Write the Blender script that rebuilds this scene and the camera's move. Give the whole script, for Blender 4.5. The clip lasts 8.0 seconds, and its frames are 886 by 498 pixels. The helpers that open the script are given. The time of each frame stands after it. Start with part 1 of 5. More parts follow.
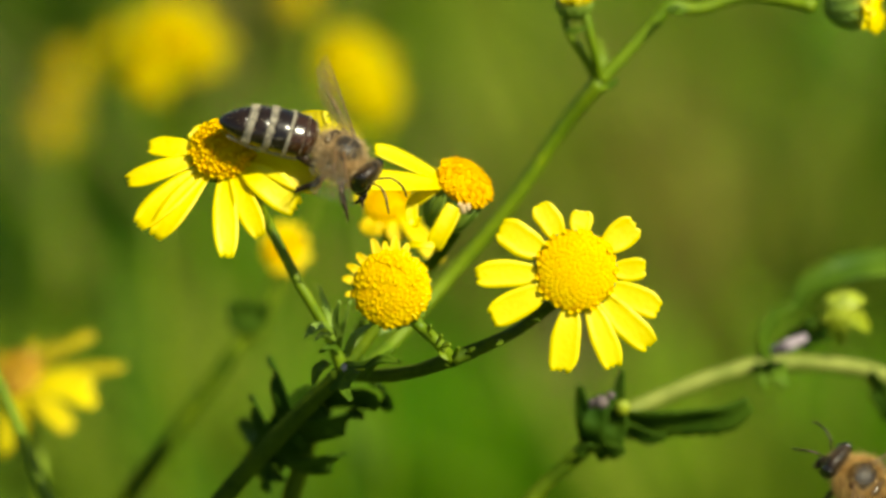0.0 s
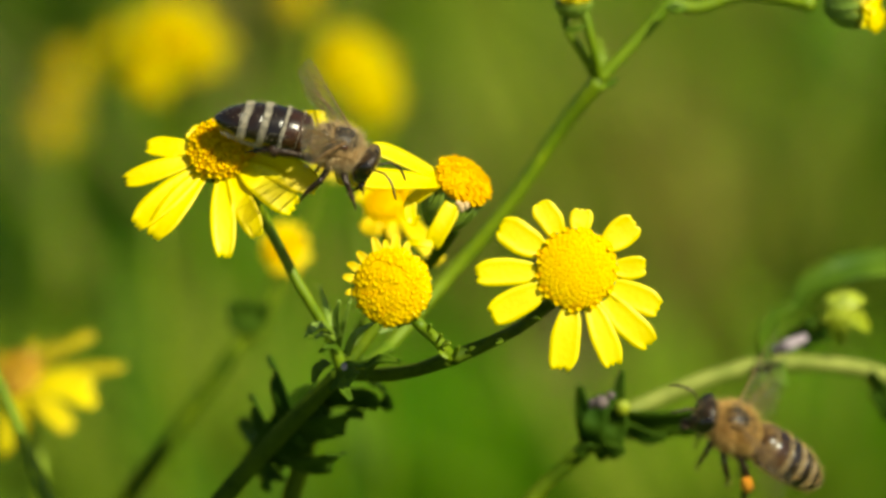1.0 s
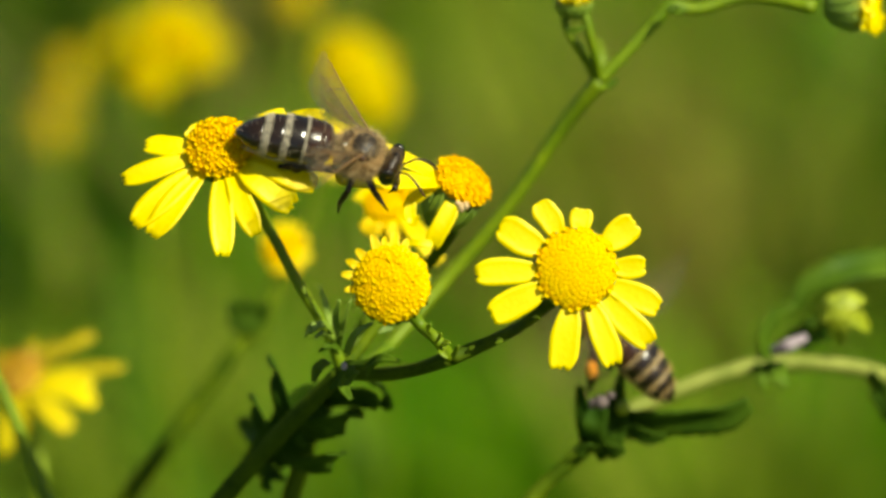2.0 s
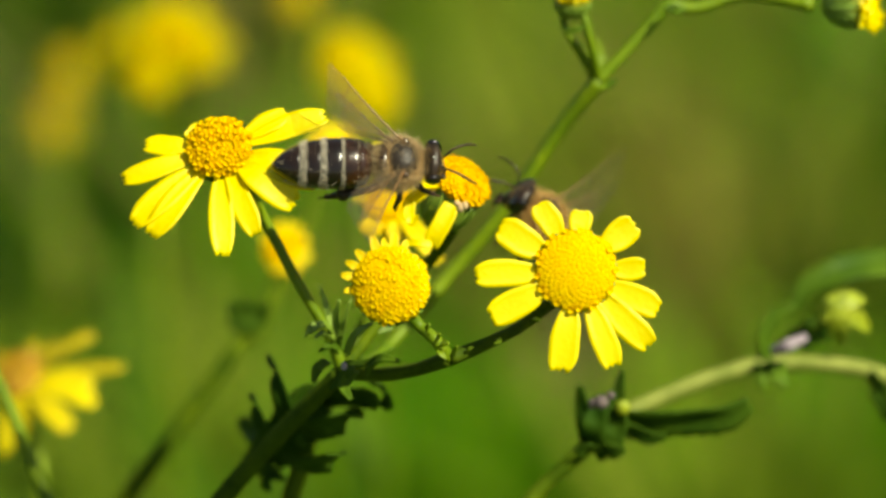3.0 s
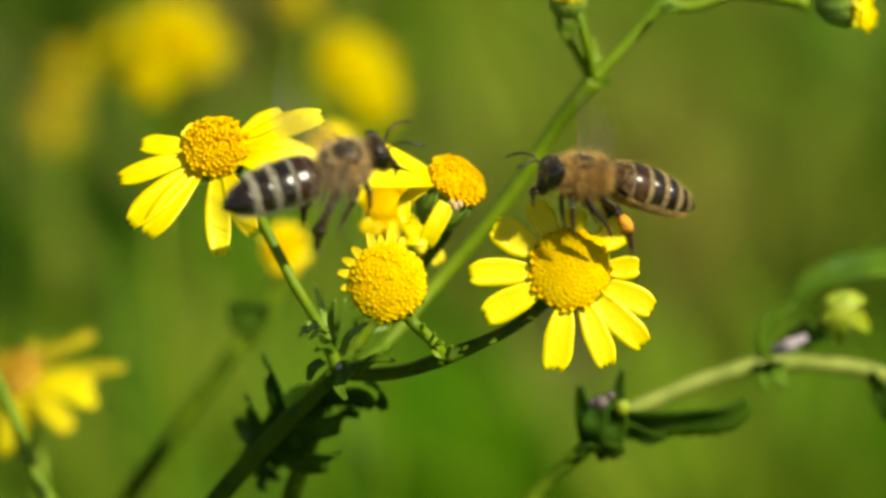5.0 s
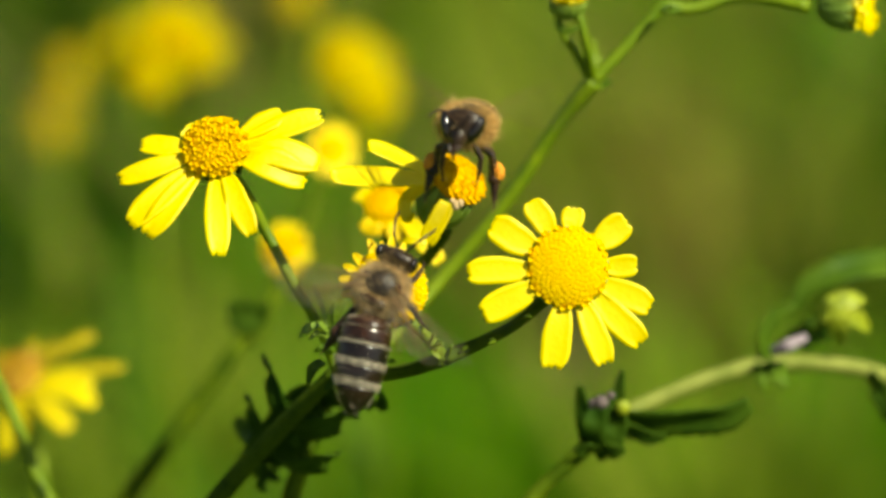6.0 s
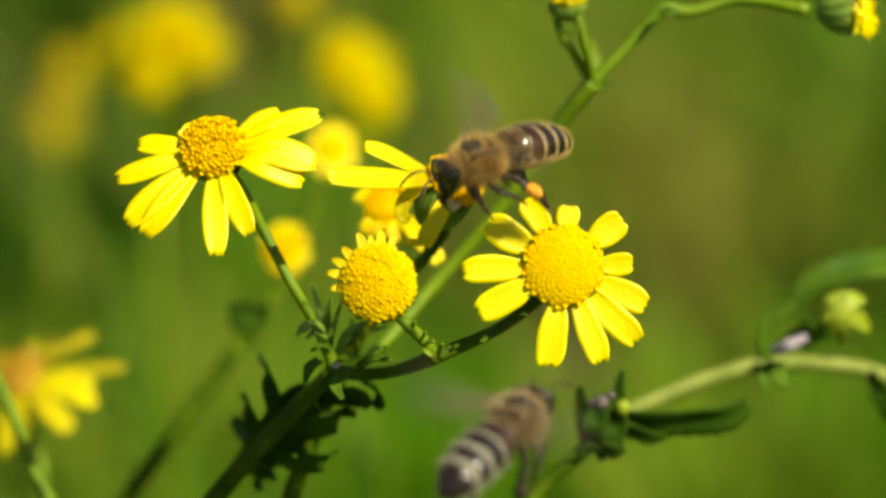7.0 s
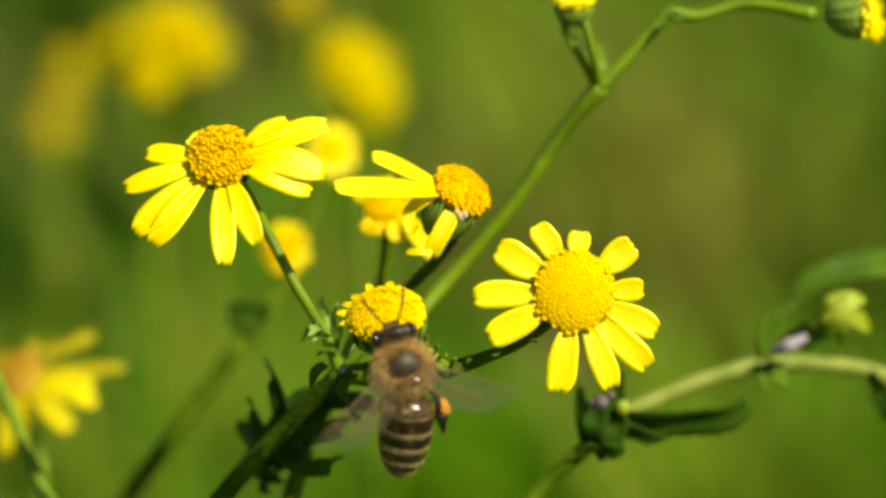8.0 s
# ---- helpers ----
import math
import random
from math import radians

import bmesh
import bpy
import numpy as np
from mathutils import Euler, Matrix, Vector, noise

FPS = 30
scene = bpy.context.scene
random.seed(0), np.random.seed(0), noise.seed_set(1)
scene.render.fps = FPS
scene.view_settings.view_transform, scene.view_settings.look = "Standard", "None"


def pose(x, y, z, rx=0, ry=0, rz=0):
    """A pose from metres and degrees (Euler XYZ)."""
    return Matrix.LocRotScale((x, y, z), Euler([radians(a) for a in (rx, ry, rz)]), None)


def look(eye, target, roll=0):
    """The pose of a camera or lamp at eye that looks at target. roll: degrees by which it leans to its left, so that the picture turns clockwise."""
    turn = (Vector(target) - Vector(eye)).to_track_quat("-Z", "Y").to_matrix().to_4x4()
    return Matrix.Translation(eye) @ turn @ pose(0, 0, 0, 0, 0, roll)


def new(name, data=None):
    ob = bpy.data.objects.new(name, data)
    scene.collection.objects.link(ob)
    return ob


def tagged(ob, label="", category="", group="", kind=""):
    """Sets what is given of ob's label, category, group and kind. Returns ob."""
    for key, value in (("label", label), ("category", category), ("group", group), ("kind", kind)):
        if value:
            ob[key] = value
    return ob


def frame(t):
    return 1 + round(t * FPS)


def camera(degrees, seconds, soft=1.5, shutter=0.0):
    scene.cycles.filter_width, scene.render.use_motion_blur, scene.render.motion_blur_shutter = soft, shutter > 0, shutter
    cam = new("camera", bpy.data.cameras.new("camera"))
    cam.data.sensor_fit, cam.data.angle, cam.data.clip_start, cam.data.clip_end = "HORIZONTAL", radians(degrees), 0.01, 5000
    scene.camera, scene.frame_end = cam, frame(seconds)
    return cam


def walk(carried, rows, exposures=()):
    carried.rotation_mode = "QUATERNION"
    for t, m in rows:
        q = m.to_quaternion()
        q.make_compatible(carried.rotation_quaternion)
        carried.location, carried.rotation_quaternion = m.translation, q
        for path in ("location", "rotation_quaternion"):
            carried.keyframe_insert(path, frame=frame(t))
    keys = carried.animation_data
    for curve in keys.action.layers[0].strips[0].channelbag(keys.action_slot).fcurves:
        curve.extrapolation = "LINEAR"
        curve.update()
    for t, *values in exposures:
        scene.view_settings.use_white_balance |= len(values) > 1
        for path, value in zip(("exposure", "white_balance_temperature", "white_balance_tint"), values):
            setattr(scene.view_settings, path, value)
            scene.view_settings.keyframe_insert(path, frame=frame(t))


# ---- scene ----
# A patch of meadow with a yellow ragwort and two honey bees, true size.
# The lens looks down 28 degrees on a sharp plane 0.35 m away.
PITCH, REACH, CELL = radians(28), 0.35, 0.00005
RIGHT = Vector((1, 0, 0))
UPW = Vector((0, math.sin(PITCH), math.cos(PITCH)))
AWAY = Vector((0, math.cos(PITCH), -math.sin(PITCH)))
MIDST = Vector((0, 0, 0.40))
EYE = MIDST - AWAY * REACH


def grow(w):
    return 1 + w / 1000 / REACH


def spot(x, y, w=0.0):
    """A place: across and down in twentieths of a millimetre at the sharp plane, w millimetres behind it."""
    return MIDST + (RIGHT * (x - 784) + UPW * (441 - y)) * (CELL * grow(w)) + AWAY * (w / 1000)


def turned(v):
    """A direction given as across, up and towards the lens."""
    return RIGHT * v[0] + UPW * v[1] - AWAY * v[2]


cam = camera(2 * math.degrees(math.atan(784 * CELL / REACH)), 8.0, soft=3.1, shutter=0.5)
cam.data.dof.use_dof = True
cam.data.dof.focus_distance = REACH
cam.data.dof.aperture_fstop = cam.data.lens / 10.2
walk(cam, [(0, look(EYE, MIDST)), (8.0, look(EYE, MIDST))], exposures=[(0, 0.95, 7600, -5), (8.0, 0.95, 7600, -5)])

# ---- light ----
SUN_WAY = turned((0.50, 0.57, 0.66)).normalized()
world = bpy.data.worlds.new("sky")
scene.world = world
world.use_nodes = True
sky = world.node_tree.nodes.new("ShaderNodeTexSky")
sky.sky_type, sky.sun_disc = "NISHITA", False
sky.sun_elevation = math.asin(SUN_WAY.z)
sky.sun_rotation = math.atan2(SUN_WAY.x, SUN_WAY.y)
world.node_tree.links.new(sky.outputs[0], world.node_tree.nodes["Background"].inputs[0])
world.node_tree.nodes["Background"].inputs[1].default_value = 0.05
sun = new("sun", bpy.data.lights.new("sun", "SUN"))
sun.data.energy, sun.data.angle, sun.data.color = 4.2, radians(0.53), (1.0, 0.95, 0.86)
sun.matrix_world = look(SUN_WAY * 5, (0, 0, 0))


# ---- materials ----
def material(name, dark, light, scale, rough=0.6, spread=(0.3, 0.7), bump=0.2, bump_scale=None, random_by="", see=0.0, see_colour=None,
             metal=0.0, coat=0.0, stretch=(1, 1, 1), sheen=0.0, spec=0.5, amount=0.25):
    """Two colours mixed by noise at two sizes; optional change from piece to piece, fine relief and light that passes through."""
    m = bpy.data.materials.new(name)
    m.use_nodes = True
    n, l = m.node_tree.nodes, m.node_tree.links
    b, out = n["Principled BSDF"], n["Material Output"]
    co = n.new("ShaderNodeTexCoord")
    mp = n.new("ShaderNodeMapping")
    mp.inputs["Scale"].default_value = stretch
    l.new(co.outputs["Object"], mp.inputs[0])
    big, fine = n.new("ShaderNodeTexNoise"), n.new("ShaderNodeTexNoise")
    big.inputs["Scale"].default_value, fine.inputs["Scale"].default_value = scale, scale * 7
    big.inputs["Detail"].default_value = fine.inputs["Detail"].default_value = 3
    for t in (big, fine):
        l.new(mp.outputs[0], t.inputs["Vector"])
    add = n.new("ShaderNodeMath")
    add.operation = "MULTIPLY_ADD"
    l.new(fine.outputs[0], add.inputs[0])
    add.inputs[1].default_value = 0.35
    l.new(big.outputs[0], add.inputs[2])
    last = add.outputs[0]
    if random_by:
        if random_by == "object":
            r = n.new("ShaderNodeObjectInfo").outputs["Random"]
        else:
            r = n.new("ShaderNodeNewGeometry").outputs["Random Per Island"]
        mix = n.new("ShaderNodeMath")
        mix.operation = "MULTIPLY_ADD"
        l.new(r, mix.inputs[0])
        mix.inputs[1].default_value = amount * 2
        off = n.new("ShaderNodeMath")
        off.operation = "SUBTRACT"
        l.new(last, off.inputs[0])
        off.inputs[1].default_value = amount
        l.new(off.outputs[0], mix.inputs[2])
        last = mix.outputs[0]
    ramp = n.new("ShaderNodeMapRange")
    ramp.inputs["From Min"].default_value, ramp.inputs["From Max"].default_value = spread[0] + 0.17, spread[1] + 0.17
    l.new(last, ramp.inputs[0])
    col = n.new("ShaderNodeMix")
    col.data_type = "RGBA"
    l.new(ramp.outputs[0], col.inputs[0])
    col.inputs[6].default_value, col.inputs[7].default_value = (*dark, 1), (*light, 1)
    l.new(col.outputs[2], b.inputs["Base Color"])
    b.inputs["Roughness"].default_value, b.inputs["Metallic"].default_value = rough, metal
    b.inputs["Coat Weight"].default_value, b.inputs["Sheen Weight"].default_value = coat, sheen
    b.inputs["Specular IOR Level"].default_value = spec
    if bump:
        t = n.new("ShaderNodeTexNoise")
        t.inputs["Scale"].default_value = bump_scale or scale * 12
        l.new(mp.outputs[0], t.inputs["Vector"])
        bp = n.new("ShaderNodeBump")
        bp.inputs["Strength"].default_value, bp.inputs["Distance"].default_value = bump, 0.0002
        l.new(t.outputs[0], bp.inputs["Height"])
        l.new(bp.outputs[0], b.inputs["Normal"])
    if see:
        tr, ms = n.new("ShaderNodeBsdfTranslucent"), n.new("ShaderNodeMixShader")
        ms.inputs[0].default_value = see
        if see_colour:
            tr.inputs[0].default_value = (*see_colour, 1)
        else:
            l.new(col.outputs[2], tr.inputs[0])
        l.new(b.outputs[0], ms.inputs[1])
        l.new(tr.outputs[0], ms.inputs[2])
        l.new(ms.outputs[0], out.inputs[0])
    return m


def wing_film(name):
    m = bpy.data.materials.new(name)
    m.use_nodes = True
    n, l = m.node_tree.nodes, m.node_tree.links
    b, out = n["Principled BSDF"], n["Material Output"]
    b.inputs["Base Color"].default_value = (0.70, 0.62, 0.44, 1)
    b.inputs["Roughness"].default_value = 0.14
    b.inputs["Specular IOR Level"].default_value = 0.8
    ripple, bp = n.new("ShaderNodeTexNoise"), n.new("ShaderNodeBump")
    ripple.inputs["Scale"].default_value = 1100
    bp.inputs["Strength"].default_value, bp.inputs["Distance"].default_value = 1.0, 0.0004
    l.new(ripple.outputs[0], bp.inputs["Height"])
    l.new(bp.outputs[0], b.inputs["Normal"])
    tr, ms, tx = n.new("ShaderNodeBsdfTransparent"), n.new("ShaderNodeMixShader"), n.new("ShaderNodeTexNoise")
    tr.inputs[0].default_value = (0.985, 0.97, 0.92, 1)
    tx.inputs["Scale"].default_value = 900
    rg = n.new("ShaderNodeMapRange")
    rg.inputs["To Min"].default_value, rg.inputs["To Max"].default_value = 0.02, 0.06
    l.new(tx.outputs[0], rg.inputs[0])
    l.new(rg.outputs[0], ms.inputs[0])
    l.new(tr.outputs[0], ms.inputs[1])
    l.new(b.outputs[0], ms.inputs[2])
    gloss, film = n.new("ShaderNodeBsdfGlossy"), n.new("ShaderNodeMixShader")
    gloss.inputs["Roughness"].default_value = 0.11
    film.inputs[0].default_value = 0.09
    l.new(bp.outputs[0], gloss.inputs["Normal"])
    l.new(ms.outputs[0], film.inputs[1])
    l.new(gloss.outputs[0], film.inputs[2])
    l.new(film.outputs[0], out.inputs[0])
    return m


PETAL = material("petal_yellow", (0.86, 0.70, 0.004), (0.90, 0.78, 0.008), 260, 0.5, bump=0.25, bump_scale=2200, see=0.40, random_by="object", amount=0.12)
PETAL_OLD = material("petal_withered", (0.80, 0.56, 0.003), (0.86, 0.68, 0.005), 300, 0.6, bump=0.3, see=0.25, random_by="object", amount=0.15)
PETAL_DULL = material("petal_dull", (0.60, 0.46, 0.004), (0.84, 0.68, 0.006), 300, 0.6, bump=0.3, see=0.25, random_by="object", amount=0.2)
# Petal yellow darkened for shade, for the upper petals of the drooping head.
PETAL_SHADED = material("petal_spent", (0.36, 0.28, 0.004), (0.58, 0.46, 0.006), 300, 0.6, bump=0.3, see=0.2, random_by="object", amount=0.2)
FLORET_BROWN = material("floret_brown", (0.25, 0.12, 0.003), (0.50, 0.28, 0.004), 500, 0.6, random_by="island", bump=0.0, amount=0.3)
FLORET = material("floret_golden", (0.84, 0.55, 0.003), (0.89, 0.65, 0.004), 500, 0.7, spec=0.1, random_by="object", see=0.4, bump=0.0, amount=0.2)
FLORET_ORANGE = material("floret_orange", (0.72, 0.37, 0.004), (0.85, 0.53, 0.006), 500, 0.7, spec=0.1, random_by="object", see=0.25, bump=0.0, amount=0.3)
STALK = material("stalk_green", (0.085, 0.150, 0.004), (0.18, 0.25, 0.007), 220, 0.5, spec=0.25, bump=0.5, bump_scale=1500, see=0.12)
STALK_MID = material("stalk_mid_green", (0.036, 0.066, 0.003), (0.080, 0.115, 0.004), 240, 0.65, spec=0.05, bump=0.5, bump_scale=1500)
# Stalk green with shade put into the colour.
STALK_SHADED = material("stalk_dark_green", (0.026, 0.050, 0.003), (0.066, 0.100, 0.005), 260, 0.65, spec=0.06, bump=0.6, bump_scale=1600)
STALK_PALE = material("stalk_pale_green", (0.14, 0.17, 0.026), (0.24, 0.265, 0.055), 260, 0.6, spec=0.15, bump=0.5, bump_scale=1600, see=0.1)
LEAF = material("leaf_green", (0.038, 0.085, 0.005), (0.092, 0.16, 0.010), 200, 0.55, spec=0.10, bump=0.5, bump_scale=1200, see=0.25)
# Leaf green with shade put into the colour, for undersides turned from the sun.
LEAF_SHADED = material("leaf_dark_green", (0.014, 0.042, 0.003), (0.044, 0.084, 0.006), 240, 0.65, spec=0.05, bump=0.6, bump_scale=1200, see=0.06)
BRACT = material("bract_green", (0.08, 0.14, 0.010), (0.20, 0.30, 0.03), 400, 0.5, bump=0.4, random_by="island", see=0.1)
BUD = material("bud_yellow_green", (0.17, 0.23, 0.008), (0.36, 0.40, 0.02), 500, 0.5, bump=0.3, see=0.15)
DRIED = material("dried_bud", (0.040, 0.028, 0.026), (0.15, 0.11, 0.11), 500, 0.8)
LILAC = material("withered_lilac", (0.15, 0.11, 0.13), (0.36, 0.30, 0.33), 500, 0.7)
FLUFF = material("withered_floret", (0.35, 0.22, 0.08), (0.62, 0.45, 0.24), 700, 0.8)
SHELL = material("bee_shell", (0.006, 0.004, 0.003), (0.018, 0.009, 0.005), 350, 0.21, bump=0.1, bump_scale=5200, spec=0.55)
SHELL_BROWN = material("bee_shell_brown", (0.009, 0.005, 0.003), (0.050, 0.016, 0.005), 300, 0.23, bump=0.1, bump_scale=5200, spec=0.5)
BAND_TAN = material("bee_band_tan", (0.07, 0.048, 0.025), (0.36, 0.28, 0.16), 2600, 0.75, bump=0.6, bump_scale=6000)
BAND = material("bee_band_hair", (0.06, 0.048, 0.033), (0.32, 0.285, 0.22), 2600, 0.75, bump=0.6, bump_scale=6000)
FUR_GOLD = material("bee_fur_golden", (0.36, 0.20, 0.050), (0.84, 0.58, 0.22), 500, 0.7, bump=0.0, random_by="island", see=0.4, amount=0.4)
FUR = material("bee_fur_tan", (0.34, 0.23, 0.10), (0.84, 0.65, 0.38), 500, 0.7, bump=0.0, random_by="island", see=0.45, amount=0.4)
FUR_GREY = material("bee_fur_grey", (0.38, 0.31, 0.21), (0.70, 0.61, 0.46), 500, 0.7, bump=0.0, random_by="island", see=0.35, amount=0.4)
FUR_BROWN = material("bee_fur_brown", (0.13, 0.075, 0.028), (0.52, 0.36, 0.16), 500, 0.7, bump=0.0, random_by="island", see=0.3, amount=0.4)
FUR_SKIN = material("bee_fur_skin", (0.12, 0.066, 0.022), (0.30, 0.18, 0.06), 700, 0.75, bump=0.8, bump_scale=5000)
SHIELD = material("bee_back_shield", (0.012, 0.008, 0.005), (0.036, 0.022, 0.012), 900, 0.46, spec=0.35, bump=0.5, bump_scale=4000)
FACE = material("bee_face", (0.008, 0.005, 0.003), (0.030, 0.016, 0.008), 900, 0.30, spec=0.4, bump=0.4, bump_scale=5000)
EYE_GLOSS = material("bee_eye", (0.004, 0.003, 0.002), (0.012, 0.007, 0.004), 900, 0.13, bump=0.0, spec=0.7)
LEG = material("bee_leg", (0.008, 0.005, 0.003), (0.045, 0.020, 0.009), 600, 0.42, spec=0.35, bump=0.4, bump_scale=4000)
POLLEN = material("pollen_orange", (0.55, 0.18, 0.008), (0.80, 0.33, 0.02), 1500, 0.8, bump=0.9, bump_scale=5000)
WING = wing_film("wing_film")
VEIN = material("wing_vein", (0.09, 0.045, 0.014), (0.20, 0.105, 0.036), 900, 0.4, bump=0.0)
GRASS_PALE = material("grass_pale", (0.16, 0.24, 0.016), (0.30, 0.36, 0.04), 20, 0.5, random_by="island", bump=0.0, see=0.35, spec=0.1)
GRASS_LUSH = material("grass_lush", (0.055, 0.20, 0.004), (0.15, 0.31, 0.008), 20, 0.5, random_by="island", bump=0.0, see=0.35, spec=0.1)
GRASS_DARK = material("grass_deep_green", (0.016, 0.060, 0.004), (0.055, 0.125, 0.008), 20, 0.5, random_by="island", bump=0.0, see=0.3, spec=0.1)
GRASS = material("grass_green", (0.050, 0.140, 0.007), (0.215, 0.300, 0.022), 11, 0.5, spread=(0.38, 0.62), random_by="island", bump=0.0, see=0.35, amount=0.14, spec=0.1)
STRAW = material("grass_straw", (0.11, 0.085, 0.014), (0.26, 0.20, 0.035), 20, 0.6, random_by="island", bump=0.0, see=0.2)
SOIL = material("meadow_soil", (0.026, 0.058, 0.008), (0.075, 0.090, 0.022), 14, 0.9, bump=0.6, bump_scale=300, spec=0.05)


# ---- shapes ----
def part(name, shape, mat, parent=None, label="", at=None, smooth=True):
    """One mesh object out of (vertices, faces), under a thing or a part."""
    me = bpy.data.meshes.new(name)
    me.from_pydata([tuple(v) for v in shape[0]], [], shape[1])
    me.materials.append(mat)
    if smooth:
        me.shade_smooth()
    me.update()
    ob = new(name, me)
    if parent:
        ob.parent = parent
    if at is not None:
        ob.matrix_basis = at if isinstance(at, Matrix) else Matrix.Translation(at)
    return tagged(ob, label)


def thing(name, place, label, category, group="", kind=""):
    ob = new(name)
    ob.empty_display_size = 0.01
    ob.location = place
    return tagged(ob, label, category, group, kind)


def joined(*shapes):
    v, f = [], []
    for a, b in shapes:
        k = len(v)
        v += a
        f += [[i + k for i in q] for q in b]
    return v, f


def moved(shape, m):
    return [m @ Vector(p) for p in shape[0]], shape[1]


def smooth_line(points, steps):
    """A smooth line through points, however far apart they are."""
    p = [Vector(q) for q in points]
    if len(p) == 2:
        return [p[0].lerp(p[1], i / steps) for i in range(steps + 1)]
    d = [max((b - a).length, 1e-9) for a, b in zip(p, p[1:])]
    ways = [(p[1] - p[0]) / d[0]]
    for i in range(1, len(p) - 1):
        ways.append(((p[i] - p[i - 1]) / d[i - 1] * d[i] + (p[i + 1] - p[i]) / d[i] * d[i - 1]) / (d[i] + d[i - 1]))
    ways.append((p[-1] - p[-2]) / d[-1])
    out = []
    for i in range(len(p) - 1):
        for k in range(steps):
            t = k / steps
            out.append(p[i] * (2 * t ** 3 - 3 * t * t + 1) + ways[i] * d[i] * (t ** 3 - 2 * t * t + t) + p[i + 1] * (3 * t * t - 2 * t ** 3) + ways[i + 1] * d[i] * (t ** 3 - t * t))
    return out + [p[-1]]


def along(values, u):
    x = u * (len(values) - 1)
    i = min(int(x), len(values) - 2)
    return values[i] + (values[i + 1] - values[i]) * (x - i)


def tube(points, radii, sides=10, steps=6, ridge=0.0, flat=1.0, flat_way=None):
    """A round tube with tapering radii; ridge: the depth of lengthwise ribs."""
    line = smooth_line(points, steps)
    v, f = [], []
    side = None
    for i, p in enumerate(line):
        d = (line[min(i + 1, len(line) - 1)] - line[max(i - 1, 0)]).normalized()
        if side is None:
            side = Vector(flat_way).cross(d) if flat_way is not None else d.orthogonal()
        side = (side - d * side.dot(d)).normalized()
        other = d.cross(side)
        r = along(radii, i / (len(line) - 1))
        for k in range(sides):
            a = 2 * math.pi * k / sides
            q = r * (1 + ridge * (1 if k % 2 else -1))
            v.append(p + (side * math.cos(a) + other * math.sin(a) * flat) * q)
    for i in range(len(line) - 1):
        for k in range(sides):
            a, b = i * sides + k, i * sides + (k + 1) % sides
            f.append([a, b, b + sides, a + sides])
    f.append(list(range(sides))[::-1])
    f.append([len(v) - sides + k for k in range(sides)])
    return v, f


def egg(centre, radii, turn=None, rings=12, sides=18):
    """An ellipsoid, optionally turned."""
    v, f = [], []
    for i in range(1, rings):
        a = math.pi * i / rings
        for k in range(sides):
            b = 2 * math.pi * k / sides
            v.append(Vector((math.cos(a) * radii[0], math.sin(a) * math.cos(b) * radii[1], math.sin(a) * math.sin(b) * radii[2])))
    v += [Vector((radii[0], 0, 0)), Vector((-radii[0], 0, 0))]
    for i in range(rings - 2):
        for k in range(sides):
            a, b = i * sides + k, i * sides + (k + 1) % sides
            f.append([a, a + sides, b + sides, b])
    for k in range(sides):
        f.append([len(v) - 2, k, (k + 1) % sides])
        f.append([len(v) - 1, (rings - 2) * sides + (k + 1) % sides, (rings - 2) * sides + k])
    t = turn.to_3x3() if turn else Matrix.Identity(3)
    return [t @ p + Vector(centre) for p in v], f


def sheet(rows_of_points, thick):
    """A thin closed skin over a grid of (point, normal)."""
    n, m = len(rows_of_points), len(rows_of_points[0])
    v = [p + q * thick / 2 for r in rows_of_points for p, q in r] + [p - q * thick / 2 for r in rows_of_points for p, q in r]
    f, o = [], n * m
    for i in range(n - 1):
        for j in range(m - 1):
            a = i * m + j
            f.append([a, a + 1, a + m + 1, a + m])
            f.append([o + a, o + a + m, o + a + m + 1, o + a + 1])
    edge = [j for j in range(m)] + [i * m + m - 1 for i in range(1, n)] + [(n - 1) * m + j for j in range(m - 2, -1, -1)] + [i * m for i in range(n - 2, 0, -1)]
    for a, b in zip(edge, edge[1:] + edge[:1]):
        f.append([a, o + a, o + b, b])
    return v, f


RAY = [0.42, 0.62, 0.79, 0.90, 0.97, 1.0, 1.0, 0.97, 0.88, 0.60]


RAY_LONG = [0.42, 0.58, 0.74, 0.87, 0.96, 1.0, 0.99, 0.93, 0.80, 0.50]
RAY_ROLLED = [0.80, 0.92, 1.0, 1.0, 1.0, 1.0, 1.0, 0.98, 0.90, 0.66]
RAY_SPIKE = [0.95, 1.0, 0.95, 0.86, 0.78, 0.72, 0.66, 0.58, 0.46, 0.22]
RAY_NARROW = [0.40, 0.60, 0.80, 0.93, 1.0, 1.0, 0.96, 0.86, 0.68, 0.30]


